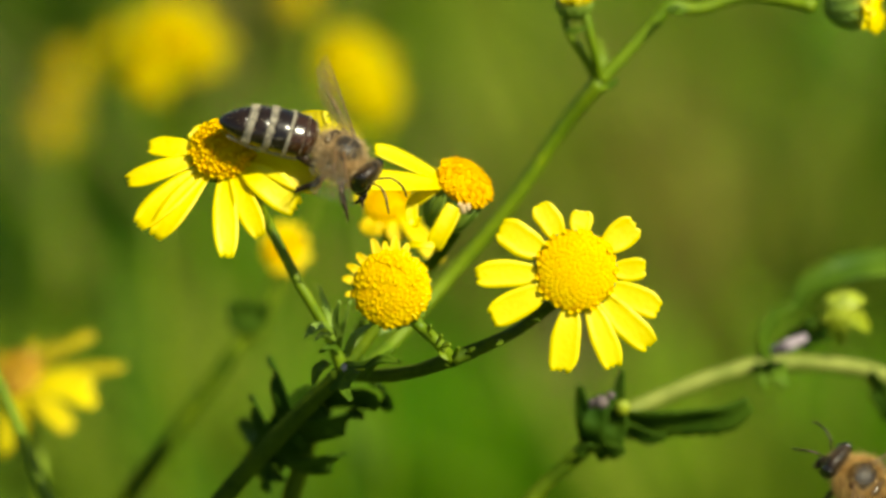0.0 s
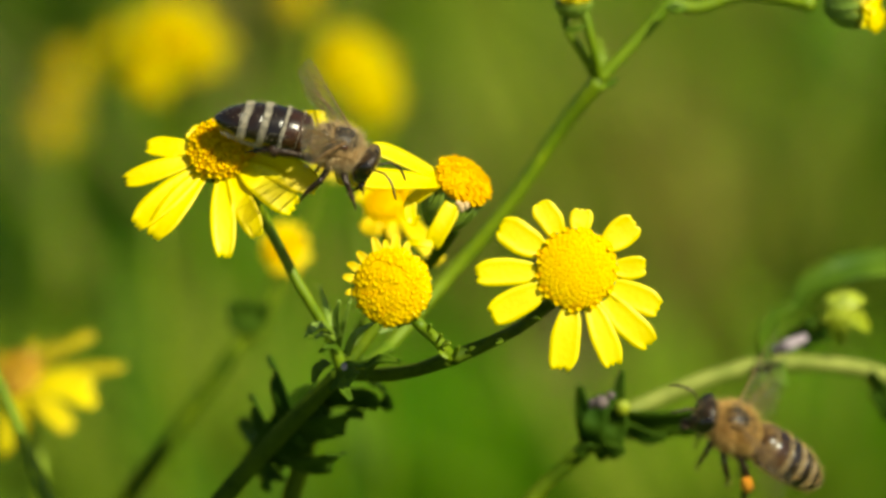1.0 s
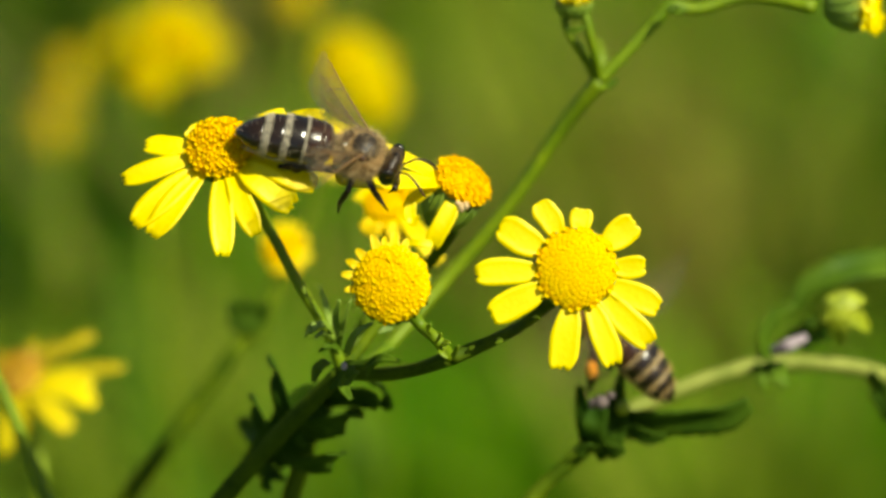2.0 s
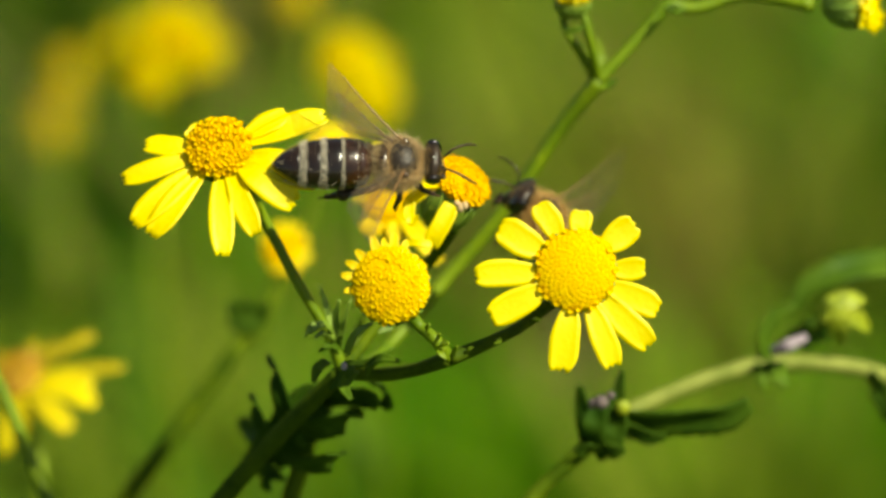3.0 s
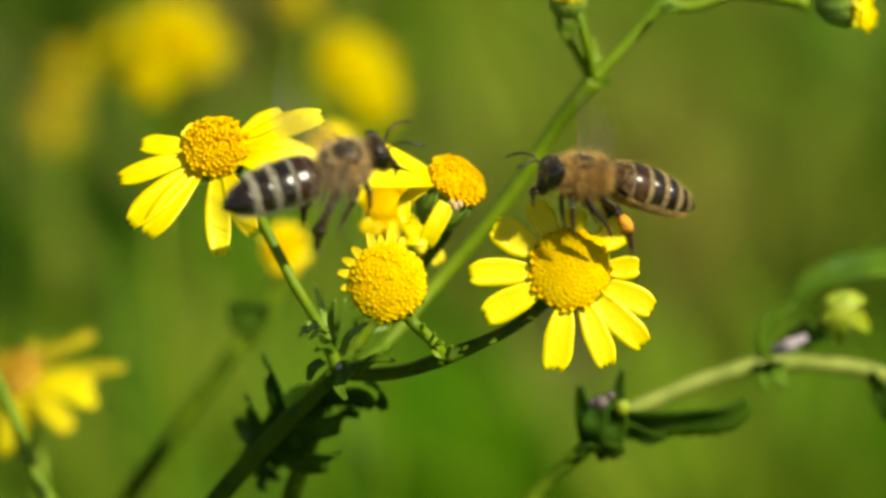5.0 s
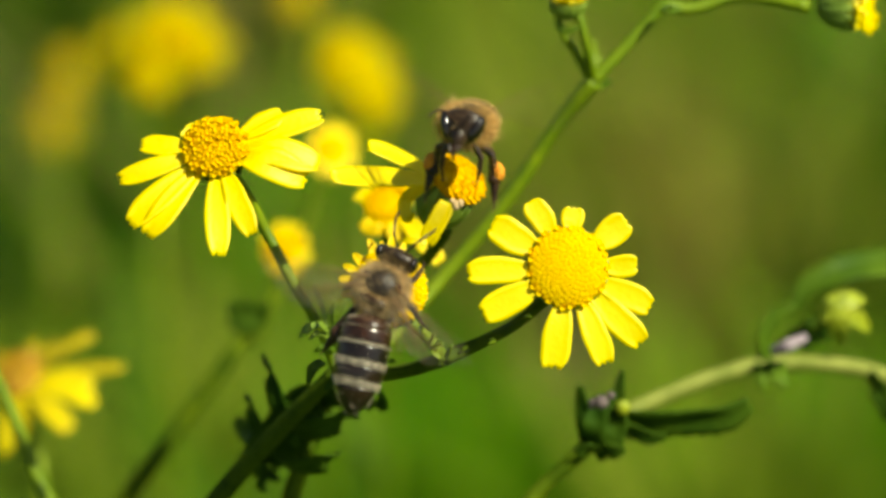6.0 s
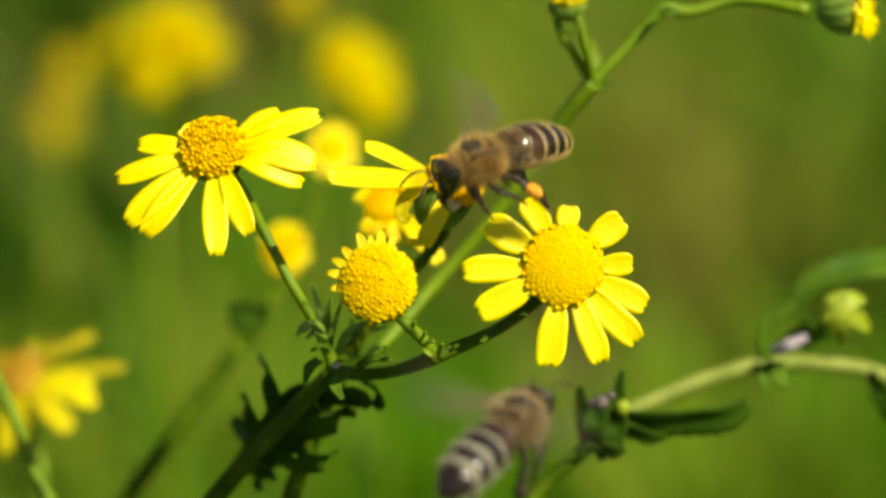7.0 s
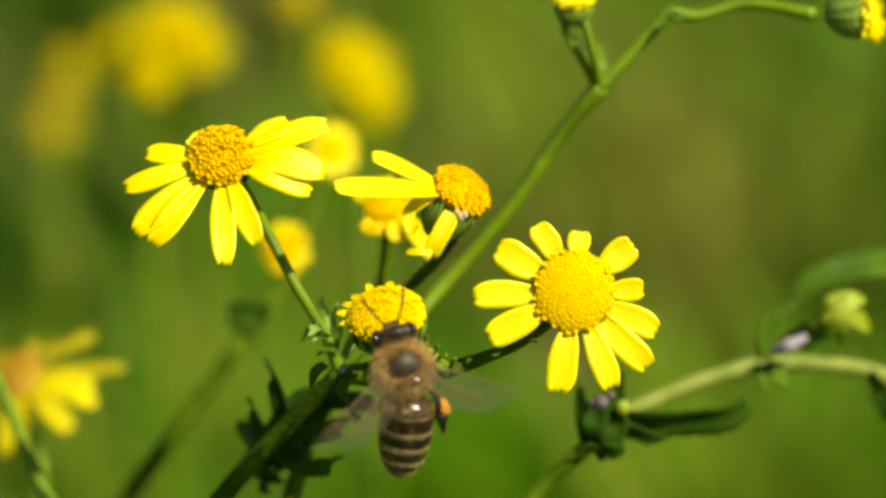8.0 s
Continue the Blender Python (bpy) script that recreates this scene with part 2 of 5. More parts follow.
def ray_petal(a, b, width, normal, bend=0.0, cup=0.05, seed=0, twist=0.0, outline=RAY):
    """A strap petal from a to b with two grooves and a toothed tip."""
    rnd = random.Random(seed)
    d = b - a
    size = d.length
    d = d.normalized()
    up = (normal - d * normal.dot(d)).normalized()
    side = d.cross(up)
    teeth = [rnd.uniform(-0.005, 0.03), rnd.uniform(0, 0.02), rnd.uniform(0.0, 0.08), rnd.uniform(-0.005, 0.01), rnd.uniform(0.0, 0.08), rnd.uniform(0, 0.02), rnd.uniform(-0.005, 0.03)]
    wob = [rnd.uniform(-0.08, 0.08) for _ in range(5)]
    rows = []
    n = 14
    for i in range(n + 1):
        u = i / n
        h = width / 2 * along(outline, u)
        row = []
        t = twist * u
        s2, u2 = side * math.cos(t) + up * math.sin(t), up * math.cos(t) - side * math.sin(t)
        for j in range(7):
            q = (j - 3) / 3
            groove = -0.022 if j in (2, 4) else 0.008 if j == 3 else 0.0
            p = a + d * size * (u - teeth[j] * max(0, u - 0.8) * 5) + s2 * h * (q + along(wob, u)) + u2 * (size * bend * (4 * u * (1 - u) * 0.5 - u * u * 0.5) + width * (cup * q * q + groove + 0.03 * math.sin(5 * u + seed)))
            row.append((p, (u2 - s2 * q * cup * 2).normalized()))
        rows.append(row)
    return sheet(rows, 0.00010)


def blade(points, widths, up, steps=5, fold=0.15, teeth=0.0, seed=0, wave=0.0):
    """A leaf blade along a line: half widths, a folded midrib and toothed edges."""
    rnd = random.Random(seed)
    line = smooth_line(points, steps)
    rows = []
    for i, p in enumerate(line):
        u = i / (len(line) - 1)
        d = (line[min(i + 1, len(line) - 1)] - line[max(i - 1, 0)]).normalized()
        s = d.cross(up).normalized()
        n = s.cross(d).normalized()
        row = []
        for j in range(7):
            q = (j - 3) / 3
            h = along(widths, u)
            if abs(q) == 1:
                h *= 1 + teeth * (1 if i % 2 else -1) + rnd.uniform(-teeth, teeth) * 0.4
            row.append((p + s * h * q + n * h * (fold * abs(q) + wave * math.sin(9 * u + 2 * q) - (0.07 if j == 3 else 0)), n))
        rows.append(row)
    return sheet(rows, 0.00022)


def floret(kind, rnd):
    """A small tube flower of unit size along z: closed with a round top, or open with a lobed mouth."""
    v, f = [], []
    lean = Vector((rnd.uniform(-0.25, 0.25), rnd.uniform(-0.25, 0.25), 0)) if kind == "open" else Vector((0, 0, 0))
    for ring, (rr, hh) in enumerate(((0.75, -0.3), (0.95, 0.62), (0.62 if kind == "closed" else 1.1, 1.0))):
        for k in range(6):
            a = k * math.pi / 3
            v.append(Vector((math.cos(a) * rr, math.sin(a) * rr, hh + (rnd.uniform(-0.12, 0.12) if ring else 0))) + lean * max(0, hh))
    v.append(Vector((0, 0, 1.12 if kind == "closed" else 0.55)) + lean)
    for ring in (0, 6):
        for k in range(6):
            f.append([ring + k, ring + (k + 1) % 6, ring + 6 + (k + 1) % 6, ring + 6 + k])
    for k in range(6):
        f.append([12 + k, 12 + (k + 1) % 6, 18])
    return v, f


FLORET_MESHES = {}


def floret_mesh(kind, variant, mat):
    key = (kind, variant, mat.name)
    if key not in FLORET_MESHES:
        v, f = floret(kind, random.Random(900 + variant))
        me = bpy.data.meshes.new("floret")
        me.from_pydata([tuple(p) for p in v], [], f)
        me.materials.append(mat)
        me.update()
        FLORET_MESHES[key] = me
    return FLORET_MESHES[key]


def dome(axis, rad, high, rings=7, sides=24):
    s = axis.orthogonal().normalized()
    t = axis.cross(s)
    v, f = [axis * high], []
    for i in range(1, rings + 1):
        a = math.pi / 2 * i / rings
        for k in range(sides):
            b = 2 * math.pi * k / sides
            v.append((s * math.cos(b) + t * math.sin(b)) * rad * math.sin(a) + axis * high * math.cos(a))
    for k in range(sides):
        f.append([0, 1 + k, 1 + (k + 1) % sides])
    for i in range(rings - 1):
        for k in range(sides):
            a, b = 1 + i * sides + k, 1 + i * sides + (k + 1) % sides
            f.append([a, a + sides, b + sides, b])
    return v, f


def lathe(axis, profile, sides=20, closed=True):
    """Rings of (distance along the axis, radius)."""
    s = axis.orthogonal().normalized()
    t = axis.cross(s)
    v, f = [], []
    for h, r in profile:
        for k in range(sides):
            b = 2 * math.pi * k / sides
            v.append((s * math.cos(b) + t * math.sin(b)) * r + axis * h)
    for i in range(len(profile) - 1):
        for k in range(sides):
            a, b = i * sides + k, i * sides + (k + 1) % sides
            f.append([a, b, b + sides, a + sides])
    if closed:
        f += [list(range(sides))[::-1], [len(v) - sides + k for k in range(sides)]]
    return v, f


def flower_head(parent, place, facing, rad, petals, high=0.34, florets=170, mat=None, petal_mat=None, open_share=0.2, seed=1,
                label="", cup=0.85, name="flower_head", floret_tall=1.0, rim=0.86, curls=(), outline=RAY, cup_way=None, curl_lift=0.44, cup_mat=None, shaded_mat=None):
    """A daisy-like head. place: x, y, w; petals: across and down from the centre to the tip, width, bend; in cells."""
    rnd = random.Random(seed)
    u = CELL * grow(place[2])
    axis = turned(facing).normalized()
    R = rad * u
    head = part(name, dome(axis, R * (0.97 if cup_way else 1.0), R * high * 0.97), mat or FLORET, parent, label, spot(*place) - parent.location)
    bits = []
    s = axis.orthogonal().normalized()
    t = axis.cross(s)
    fr = R / math.sqrt(florets) * 0.98
    for i in range(florets):
        q = math.sqrt((i + 0.5) / florets)
        a = 2.399963 * i
        r = R * q * 0.97 * rnd.uniform(0.97, 1.02)
        a += rnd.uniform(-0.02, 0.02)
        base = (s * math.cos(a) + t * math.sin(a)) * r + axis * R * high * math.sqrt(max(0.0, 1 - q * q * 0.97))
        n = (axis + (s * math.cos(a) + t * math.sin(a)) * q * high * 1.5).normalized()
        o = q > 1 - open_share
        wide, tall = fr * rnd.uniform(1.1, 1.3), fr * (0.34 if not o else 1.5) * floret_tall * (rnd.uniform(0.85, 1.2) if not o else rnd.uniform(0.5, 1.5))
        stand = Matrix.LocRotScale(base, Vector((0, 0, 1)).rotation_difference(n) @ Euler((0, 0, rnd.uniform(0, 6))).to_quaternion(), (wide, wide, tall))
        kind, variant = "open" if o else "closed", rnd.randrange(4)
        if florets >= 150:
            bit = new("floret", floret_mesh(kind, variant, mat or FLORET))
            bit.parent = head
            bit.matrix_basis = stand
        else:
            bits.append(moved(floret(kind, random.Random(900 + variant)), stand))
    if bits:
        tagged(part("disc_surface", joined(*bits), mat or FLORET, head, smooth=False), kind="stuff")
    nz = axis.dot(-AWAY)
    for i, (dx, dy, wide, bend) in enumerate(petals):
        flat = RIGHT * dx - UPW * dy
        lift = -flat.dot(axis) / nz if abs(nz) > 0.2 else 0.0
        tip = (flat - AWAY * lift) * u
        root = tip.normalized() * R * rim - axis * R * 0.05
        # petals above the centre can take a colour with shade in it
        part("petal", ray_petal(root, tip, wide * u, axis, bend, seed=seed * 31 + i, twist=rnd.uniform(-0.2, 0.2), outline=outline), shaded_mat if shaded_mat and dy < -10 else petal_mat or PETAL, head)
    side_x, side_y = (RIGHT - axis * RIGHT.dot(axis)).normalized(), (UPW - axis * UPW.dot(axis)).normalized()
    for i, (deg, wide, inner) in enumerate(curls):
        out = side_x * math.cos(radians(deg)) + side_y * math.sin(radians(deg))
        part("petal", ray_petal(out * R * 1.02 - axis * R * 0.02, out * R * inner + axis * R * curl_lift, wide * u, (out * 0.5 + axis).normalized(), 0.45, 0.3, seed * 17 + i, outline=RAY_NARROW), petal_mat or PETAL, head)
    if cup_way:
        axis = turned(cup_way).normalized()
        s = axis.orthogonal().normalized()
        t = axis.cross(s)
    k_in = 0.90 if cup_way else 1.0
    if cup:
        inv = part("involucre", lathe(-axis, [(0.26 * R if cup_way else -0.05 * R, 0.90 * R * k_in), (0.34 * R if cup_way else 0.2 * R, 0.93 * R * k_in), (0.5 * R * cup, 0.82 * R * k_in), (0.85 * R * cup, 0.5 * R), (1.05 * R * cup, 0.12 * R)]), cup_mat or BRACT, head, "green cup of bracts")
        strips = []
        for k in range(13):
            a = 2 * math.pi * k / 13
            w = s * math.cos(a) + t * math.sin(a)
            pts = [w * 0.30 * R - axis * R * cup, w * 0.80 * R * k_in - axis * 0.72 * R * cup, w * 0.97 * R * k_in - axis * 0.35 * R * cup, w * 0.985 * R * k_in + axis * R * (0.02 if not cup_way else -0.28)]
            strips.append(blade(pts, [0.14 * R, 0.2 * R, 0.17 * R, 0.03 * R], w, steps=3))
        for strip in strips:
            part("bract", strip, BRACT, inv)
    return head


def stalk(parent, points, radii, mat, name="stalk", ridge=0.05, label=""):
    """A stalk through (x, y, w) places, its origin at its first place."""
    world_points = [spot(*p) for p in points]
    base = world_points[0]
    scale = [r * CELL * grow(points[0][2]) for r in radii]
    return part(name, tube([p - base for p in world_points], scale, 12, 8, ridge), mat, parent, label, base - parent.location)


def leaf(parent, points, widths, mat, up=(0, 0.6, 0.8), name="leaf", teeth=0.0, fold=0.15, seed=0, wave=0.0, label=""):
    world_points = [spot(*p) for p in points]
    base = world_points[0]
    k = CELL * grow(points[0][2])
    return part(name, blade([p - base for p in world_points], [w * k for w in widths], turned(up).normalized(), 5, fold, teeth, seed, wave), mat, parent, label, base - parent.location)


# ---- ground ----
def ground():
    n, size = 60, 400.0
    def far(k):
        q = (k / n) * 2 - 1
        return math.copysign(abs(q) ** 5, q) * size + q * 1.5
    v = [(far(i), far(j) + 0.7, noise.noise((far(i) * 6, far(j) * 6, 0)) * 0.012 if max(abs(far(i)), abs(far(j))) < 20 else 0) for j in range(n + 1) for i in range(n + 1)]
    f = [[j * (n + 1) + i, j * (n + 1) + i + 1, (j + 1) * (n + 1) + i + 1, (j + 1) * (n + 1) + i] for j in range(n) for i in range(n)]
    tagged(part("ground", (v, f), SOIL), "brown and green meadow soil under the grass", "ground", kind="structure")


def blades_of(name, mat, label, n, x0, x1, y0, y1, tall, wide, seed, keep=None):
    """Many bent grass blades as one mesh."""
    rnd = random.Random(seed)
    v, f = [], []
    made = 0
    while made < n:
        x, y = rnd.uniform(x0, x1), rnd.uniform(y0, y1)
        made += 1
        if keep and not keep(x, y, rnd):
            continue
        h, w, a, lean = rnd.uniform(*tall), rnd.uniform(*wide) / 2, rnd.uniform(0, 6.28), rnd.uniform(0.1, 0.9)
        dx, dy = math.cos(a), math.sin(a)
        k = len(v)
        for i in range(5):
            u = i / 4
            px, py, pz = x + dx * lean * h * u * u * 0.8, y + dy * lean * h * u * u * 0.8, h * (u - 0.35 * lean * u * u) - 0.01
            ww = w * (1 - u ** 2.2) if i < 4 else 0
            if i < 4:
                v += [(px - dy * ww, py + dx * ww, pz), (px + dy * ww, py - dx * ww, pz)]
            else:
                v.append((px, py, pz))
        for i in range(3):
            f.append([k + 2 * i, k + 2 * i + 1, k + 2 * i + 3, k + 2 * i + 2])
        f.append([k + 6, k + 7, k + 8])
    tagged(part(name, (v, f), mat), label, "grass", kind="stuff")


# ---- the ragwort that the bees visit ----
def visited_plant():
    foot = spot(120, 1500, 20)
    foot.z = 0
    plant = thing("ragwort_plant", foot, "yellow flowering ragwort with branching green stalks and lobed leaves", "plant")
    made = {"plant": plant}
    low, mid = (598, 655, 11), (787, 634, 3)
    # lower stem down to the ground
    g = foot
    a = spot(*low)
    pts = [Vector((0, 0, 0)), (spot(330, 960, 22) - g), (spot(400, 865, 20) - g), (spot(500, 755, 16) - g), a - g]
    # the stem and the stalks to the main head have shade in their colour
    made["stem"] = part("stem", tube(pts, [0.0014, 0.0011, 0.0010, 0.0009, 0.0008], 12, 8, 0.06), STALK_SHADED, plant, "green main stem with shade in its colour")
    made["stalk_mid"] = stalk(plant, [low, (660, 662, 9), (720, 655, 6), mid], [17, 13, 12, 13], STALK_SHADED)
    made["stalk_main"] = stalk(plant, [mid, (860, 604, 4), (930, 565, 8), (985, 518, 7), (1008, 486, 3.4)], [14, 11, 11, 13, 15], STALK_SHADED)
    made["stalk_low"] = stalk(plant, [mid, (762, 600, 2), (735, 575, 3), (705, 536, 2), (687, 506, -1.2)], [11, 10, 10, 13, 16], STALK)
    made["stalk_left"] = stalk(plant, [low, (572, 590, 10), (520, 500, 9), (468, 400, 10), (425, 322, 7), (391, 287, 3.2)], [12, 9, 9, 9, 10, 12], STALK)
    made["stalk_back"] = stalk(plant, [low, (655, 580, 14), (715, 500, 18), (762, 450, 16), (788, 405, 13)], [11, 10, 10, 11, 16], STALK_MID)
    made["stalk_long"] = stalk(plant, [low, (680, 612, 26), (768, 508, 29), (905, 342, 28), (992, 212, 26), (1052, 140, 24)], [9, 11, 13, 14, 14, 17], STALK)
    up, tr = (1050, 140, 24), (1175, 8, 24)
    made["stalk_top"] = stalk(plant, [up, (1095, 92, 24), (1140, 42, 24), tr, (1210, 12, 24), (1300, -10, 24), (1430, 5, 22)], [12, 11, 11, 13, 11, 9, 12], STALK)
    made["stalk_bud"] = stalk(plant, [up, (1020, 90, 23), (995, 55, 22), (985, 12, 22)], [11, 8, 6, 7], STALK)
    made["stalk_bud_b"] = stalk(plant, [up, (1042, 95, 22), (1030, 45, 21), (1020, 10, 21)], [9, 8, 8, 9], STALK)
    # heads
    made["head_main"] = flower_head(plant, (1010, 478, 0), (0.02, 0.05, 1), 72, [
        (-136, -78, 58, .05), (-64, -120, 46, .04), (12, -108, 42, .04), (106, -84, 54, .05), (124, -4, 42, .06), (148, 70, 50, .05),
        (132, 134, 52, .05), (68, 172, 47, .05), (-28, 180, 54, .05), (-152, 84, 54, .05), (-180, 8, 50, .05)],
        high=0.30, florets=230, open_share=0.05, seed=3, label="open yellow daisy-like head with eleven spread petals")
    made["head_left"] = flower_head(plant, (384, 264, 1), (-0.10, 0.42, 0.9), 56, [
        (190, -62, 48, .03), (118, -66, 44, .02), (183, 18, 60, .18), (160, 50, 64, .28), (66, 150, 43, .12), (9, 187, 46, .10), (-120, 152, 52, .10), (-152, 131, 54, .06),
        (-174, 52, 40, .06), (-136, -10, 40, .06), (-58, -38, 36, .02)],
        high=0.36, florets=190, open_share=0.9, seed=5, mat=FLORET, floret_tall=1.6, outline=RAY_LONG, label="open yellow head with drooping petals and rough golden disc")
    made["head_low"] = flower_head(plant, (684, 500, -4), (-0.10, 0.16, 1), 68, [
        (-84, 10, 20, .1), (-90, -20, 23, .1), (-82, -44, 22, .25), (-64, -64, 24, .2), (-36, -90, 24, .05), (-14, -86, 18, .3), (6, -94, 25, .2), (28, -82, 20, .3)],
        high=0.44, florets=230, open_share=0.95, floret_tall=0.62, seed=7, petal_mat=PETAL_OLD, label="golden head with withered curled petals", rim=0.80, outline=RAY_SPIKE,
        curls=[(66, 13, 0.72), (48, 11, 0.62), (30, 13, 0.66), (12, 10, 0.58), (-6, 12, 0.66), (-24, 11, 0.72), (-48, 10, 0.84)], curl_lift=0.30)
    made["head_back"] = flower_head(plant, (806, 325, 9), (0.52, 0.62, 0.62), 54, [
        (-216, -8, 44, .04), (-156, -64, 40, .04)],
        cup=1.7, cup_way=(0.52, 0.80, 0.30), high=0.5, florets=240, open_share=0.9, floret_tall=0.9, seed=9, mat=FLORET_ORANGE, label="fading yellow head with an orange disc and few petals left")
    # its loose petals: one rolled under, one hanging before the cup
    u = CELL * grow(9)
    for i, (a, b, wide, bend) in enumerate((((-46, -2, 24), (-96, -34, 30), 24, 0.25), ((-92, -30, 31), (-92, -64, 34), 23, 0.1), ((-94, -60, 34), (-74, -66, 40), 20, -0.3),
                                            ((-16, -36, 40), (-54, -112, 42), 34, 0.12), ((-50, -108, 42), (-96, -104, 40), 13, 0.2))):
        part("petal", ray_petal(turned(a) * u, turned(b) * u, wide * u, turned((0.1, 0.3, 1)).normalized(), bend, 0.12, 70 + i, outline=RAY_ROLLED), PETAL, made["head_back"])
    made["fluff"] = part("withered_tuft", joined(egg((0, 0, 0), (0.0004, 0.0003, 0.0005)), egg((0.0004, 0, 0.0002), (0.0003, 0.0003, 0.0004)), egg((-0.0003, 0, 0.0004), (0.0003, 0.0002, 0.0003))), FLUFF, plant, "beige withered tuft", spot(806, 367, 2) - foot)
    made["bud_right"] = flower_head(plant, (1522, 10, 22), (0.90, 0.12, 0.36), 44, [(46, 10, 12, .1), (36, -26, 12, .1), (40, 30, 12, .1), (20, 40, 12, .1), (6, -42, 12, .1), (-14, 38, 11, .1)],
                                  high=0.35, florets=70, mat=PETAL, seed=11, cup=1.7, cup_way=(0.92, -0.10, 0.16), cup_mat=BUD, label="half open green and yellow bud")
    made["bud_top"] = flower_head(plant, (1005, -10, 21), (0.05, 0.88, 0.45), 36, [(-36, -4, 12, .1), (36, -2, 12, .1), (-22, -20, 12, .1), (22, -20, 12, .1)], high=0.4, florets=60, mat=PETAL, seed=13, cup=1.1, cup_way=(0.0, 0.93, 0.35), cup_mat=BUD, label="small yellow bud head")
    # leaves on the stem; shade is in their colour, except on h
    for pts, ws, up_way, key in (
            ([(440, 830, 4), (500, 770, -4), (545, 715, -6), (580, 665, -4)], [26, 46, 44, 18], (-0.2, -0.45, 0.9), "a"),
            ([(505, 755, -5), (490, 705, -8), (478, 660, -8), (470, 632, -6)], [20, 17, 16, 9], (-0.4, -0.3, 0.9), "b"),
            ([(475, 785, -3), (455, 750, -4), (442, 715, -4), (440, 700, -3)], [16, 14, 13, 8], (-0.4, -0.3, 0.9), "c"),
            ([(520, 760, -6), (570, 752, -10), (605, 742, -10), (625, 725, -8)], [29, 31, 28, 12], (-0.1, -0.45, 0.9), "d"),
            ([(500, 815, -4), (540, 822, -8), (575, 815, -9), (598, 800, -8)], [18, 23, 21, 11], (-0.1, -0.45, 0.9), "e"),
            ([(560, 700, -5), (610, 700, -8), (645, 705, -9), (660, 722, -9)], [24, 30, 28, 12], (-0.2, -0.4, 0.9), "f"),
            ([(640, 665, -4), (668, 685, -7), (672, 705, -8), (682, 725, -8)], [18, 22, 20, 10], (-0.5, -0.35, 0.8), "g"),
            ([(470, 800, 2), (440, 775, 6), (425, 750, 8), (418, 738, 8)], [14, 18, 16, 9], (0.3, 0.6, 0.8), "h"),
            ([(470, 810, 0), (480, 840, -3), (465, 858, -4), (458, 866, -4)], [20, 20, 15, 7], (0.3, 0.6, 0.8), "i")):
        made["leaf_" + key] = leaf(plant, [(x, y, w + 27) for x, y, w in pts], ws, LEAF_SHADED if key != "h" else LEAF, (-0.35, -0.75, 0.55) if key != "h" else up_way, seed=ord(key), wave=0.10, teeth=0.03)
    # narrow bracts round the fork
    for pts, ws, key in (
            ([(575, 590, 0), (555, 560, 2), (535, 540, 3)], [5, 6, 2], "j"), ([(590, 620, 0), (600, 570, -3), (612, 530, -4)], [6, 6, 2], "k"),
            ([(600, 640, 2), (640, 595, 3), (690, 580, 4)], [6, 8, 2], "l"), ([(585, 600, -2), (560, 590, -4), (548, 600, -5)], [5, 6, 2], "m"),
            ([(610, 650, -3), (600, 665, -8), (575, 690, -8)], [10, 12, 3], "n"), ([(790, 632, -1), (800, 612, -3), (806, 598, -4)], [6, 5, 2], "o"),
            ([(775, 615, -1), (768, 632, -3), (785, 648, -3)], [6, 7, 2], "p"), ([(600, 645, -3), (650, 640, -6), (690, 615, -6)], [8, 9, 2], "q"),
            ([(870, 600, 2), (878, 608, 0), (862, 614, -1)], [5, 5, 2], "r"),
            ([(762, 604, -1), (770, 590, -3), (775, 580, -4)], [6, 6, 2], "x"), ([(750, 590, 0), (744, 574, -2), (752, 562, -3)], [6, 6, 2], "y"),
            ([(770, 612, -1), (782, 604, -3), (795, 604, -4)], [7, 8, 3], "z"), ([(815, 624, -1), (826, 612, -3), (838, 606, -3)], [5, 5, 2], "A"),
            ([(930, 568, 3), (945, 562, 0), (958, 566, -1)], [5, 5, 2], "B"), ([(640, 662, -3), (655, 640, -5), (668, 628, -5)], [7, 8, 2], "C"),
            ([(560, 570, 1), (540, 580, 0), (530, 598, 0)], [5, 6, 2], "D"), ([(625, 640, 3), (632, 600, 4), (628, 565, 5)], [7, 8, 2], "E"),
            ([(600, 630, 0), (575, 612, -2), (556, 622, -3)], [7, 8, 2], "F"), ([(590, 610, 4), (570, 545, 6), (556, 505, 8)], [6, 7, 2], "G"),
            ([(592, 600, -4), (585, 560, -6), (592, 530, -7)], [7, 8, 3], "H"), ([(605, 625, -5), (622, 590, -7), (650, 572, -8)], [8, 9, 3], "I"),
            ([(570, 640, -6), (552, 655, -8), (545, 680, -9)], [10, 12, 4], "J"), ([(620, 655, -7), (600, 685, -9), (612, 708, -10)], [12, 14, 5], "K"),
            ([(580, 585, -3), (558, 575, -5), (540, 590, -6)], [7, 9, 3], "L"), ([(640, 650, -6), (668, 634, -8), (700, 640, -9)], [9, 11, 3], "M")):
        made["bract_" + key] = leaf(plant, [tuple(a + (b - a) * 0.6 for a, b in zip(pts[0], q)) for q in pts] if key in "oprxyzAB" else [(x, y, w + 11) for x, y, w in pts], [q * 0.8 for q in ws], STALK_SHADED if key in "rAB" else STALK if key in "opxyz" else LEAF if key in "nqFCEJKM" else BRACT, (0, 0.4, 0.9), name="bract", seed=ord(key))
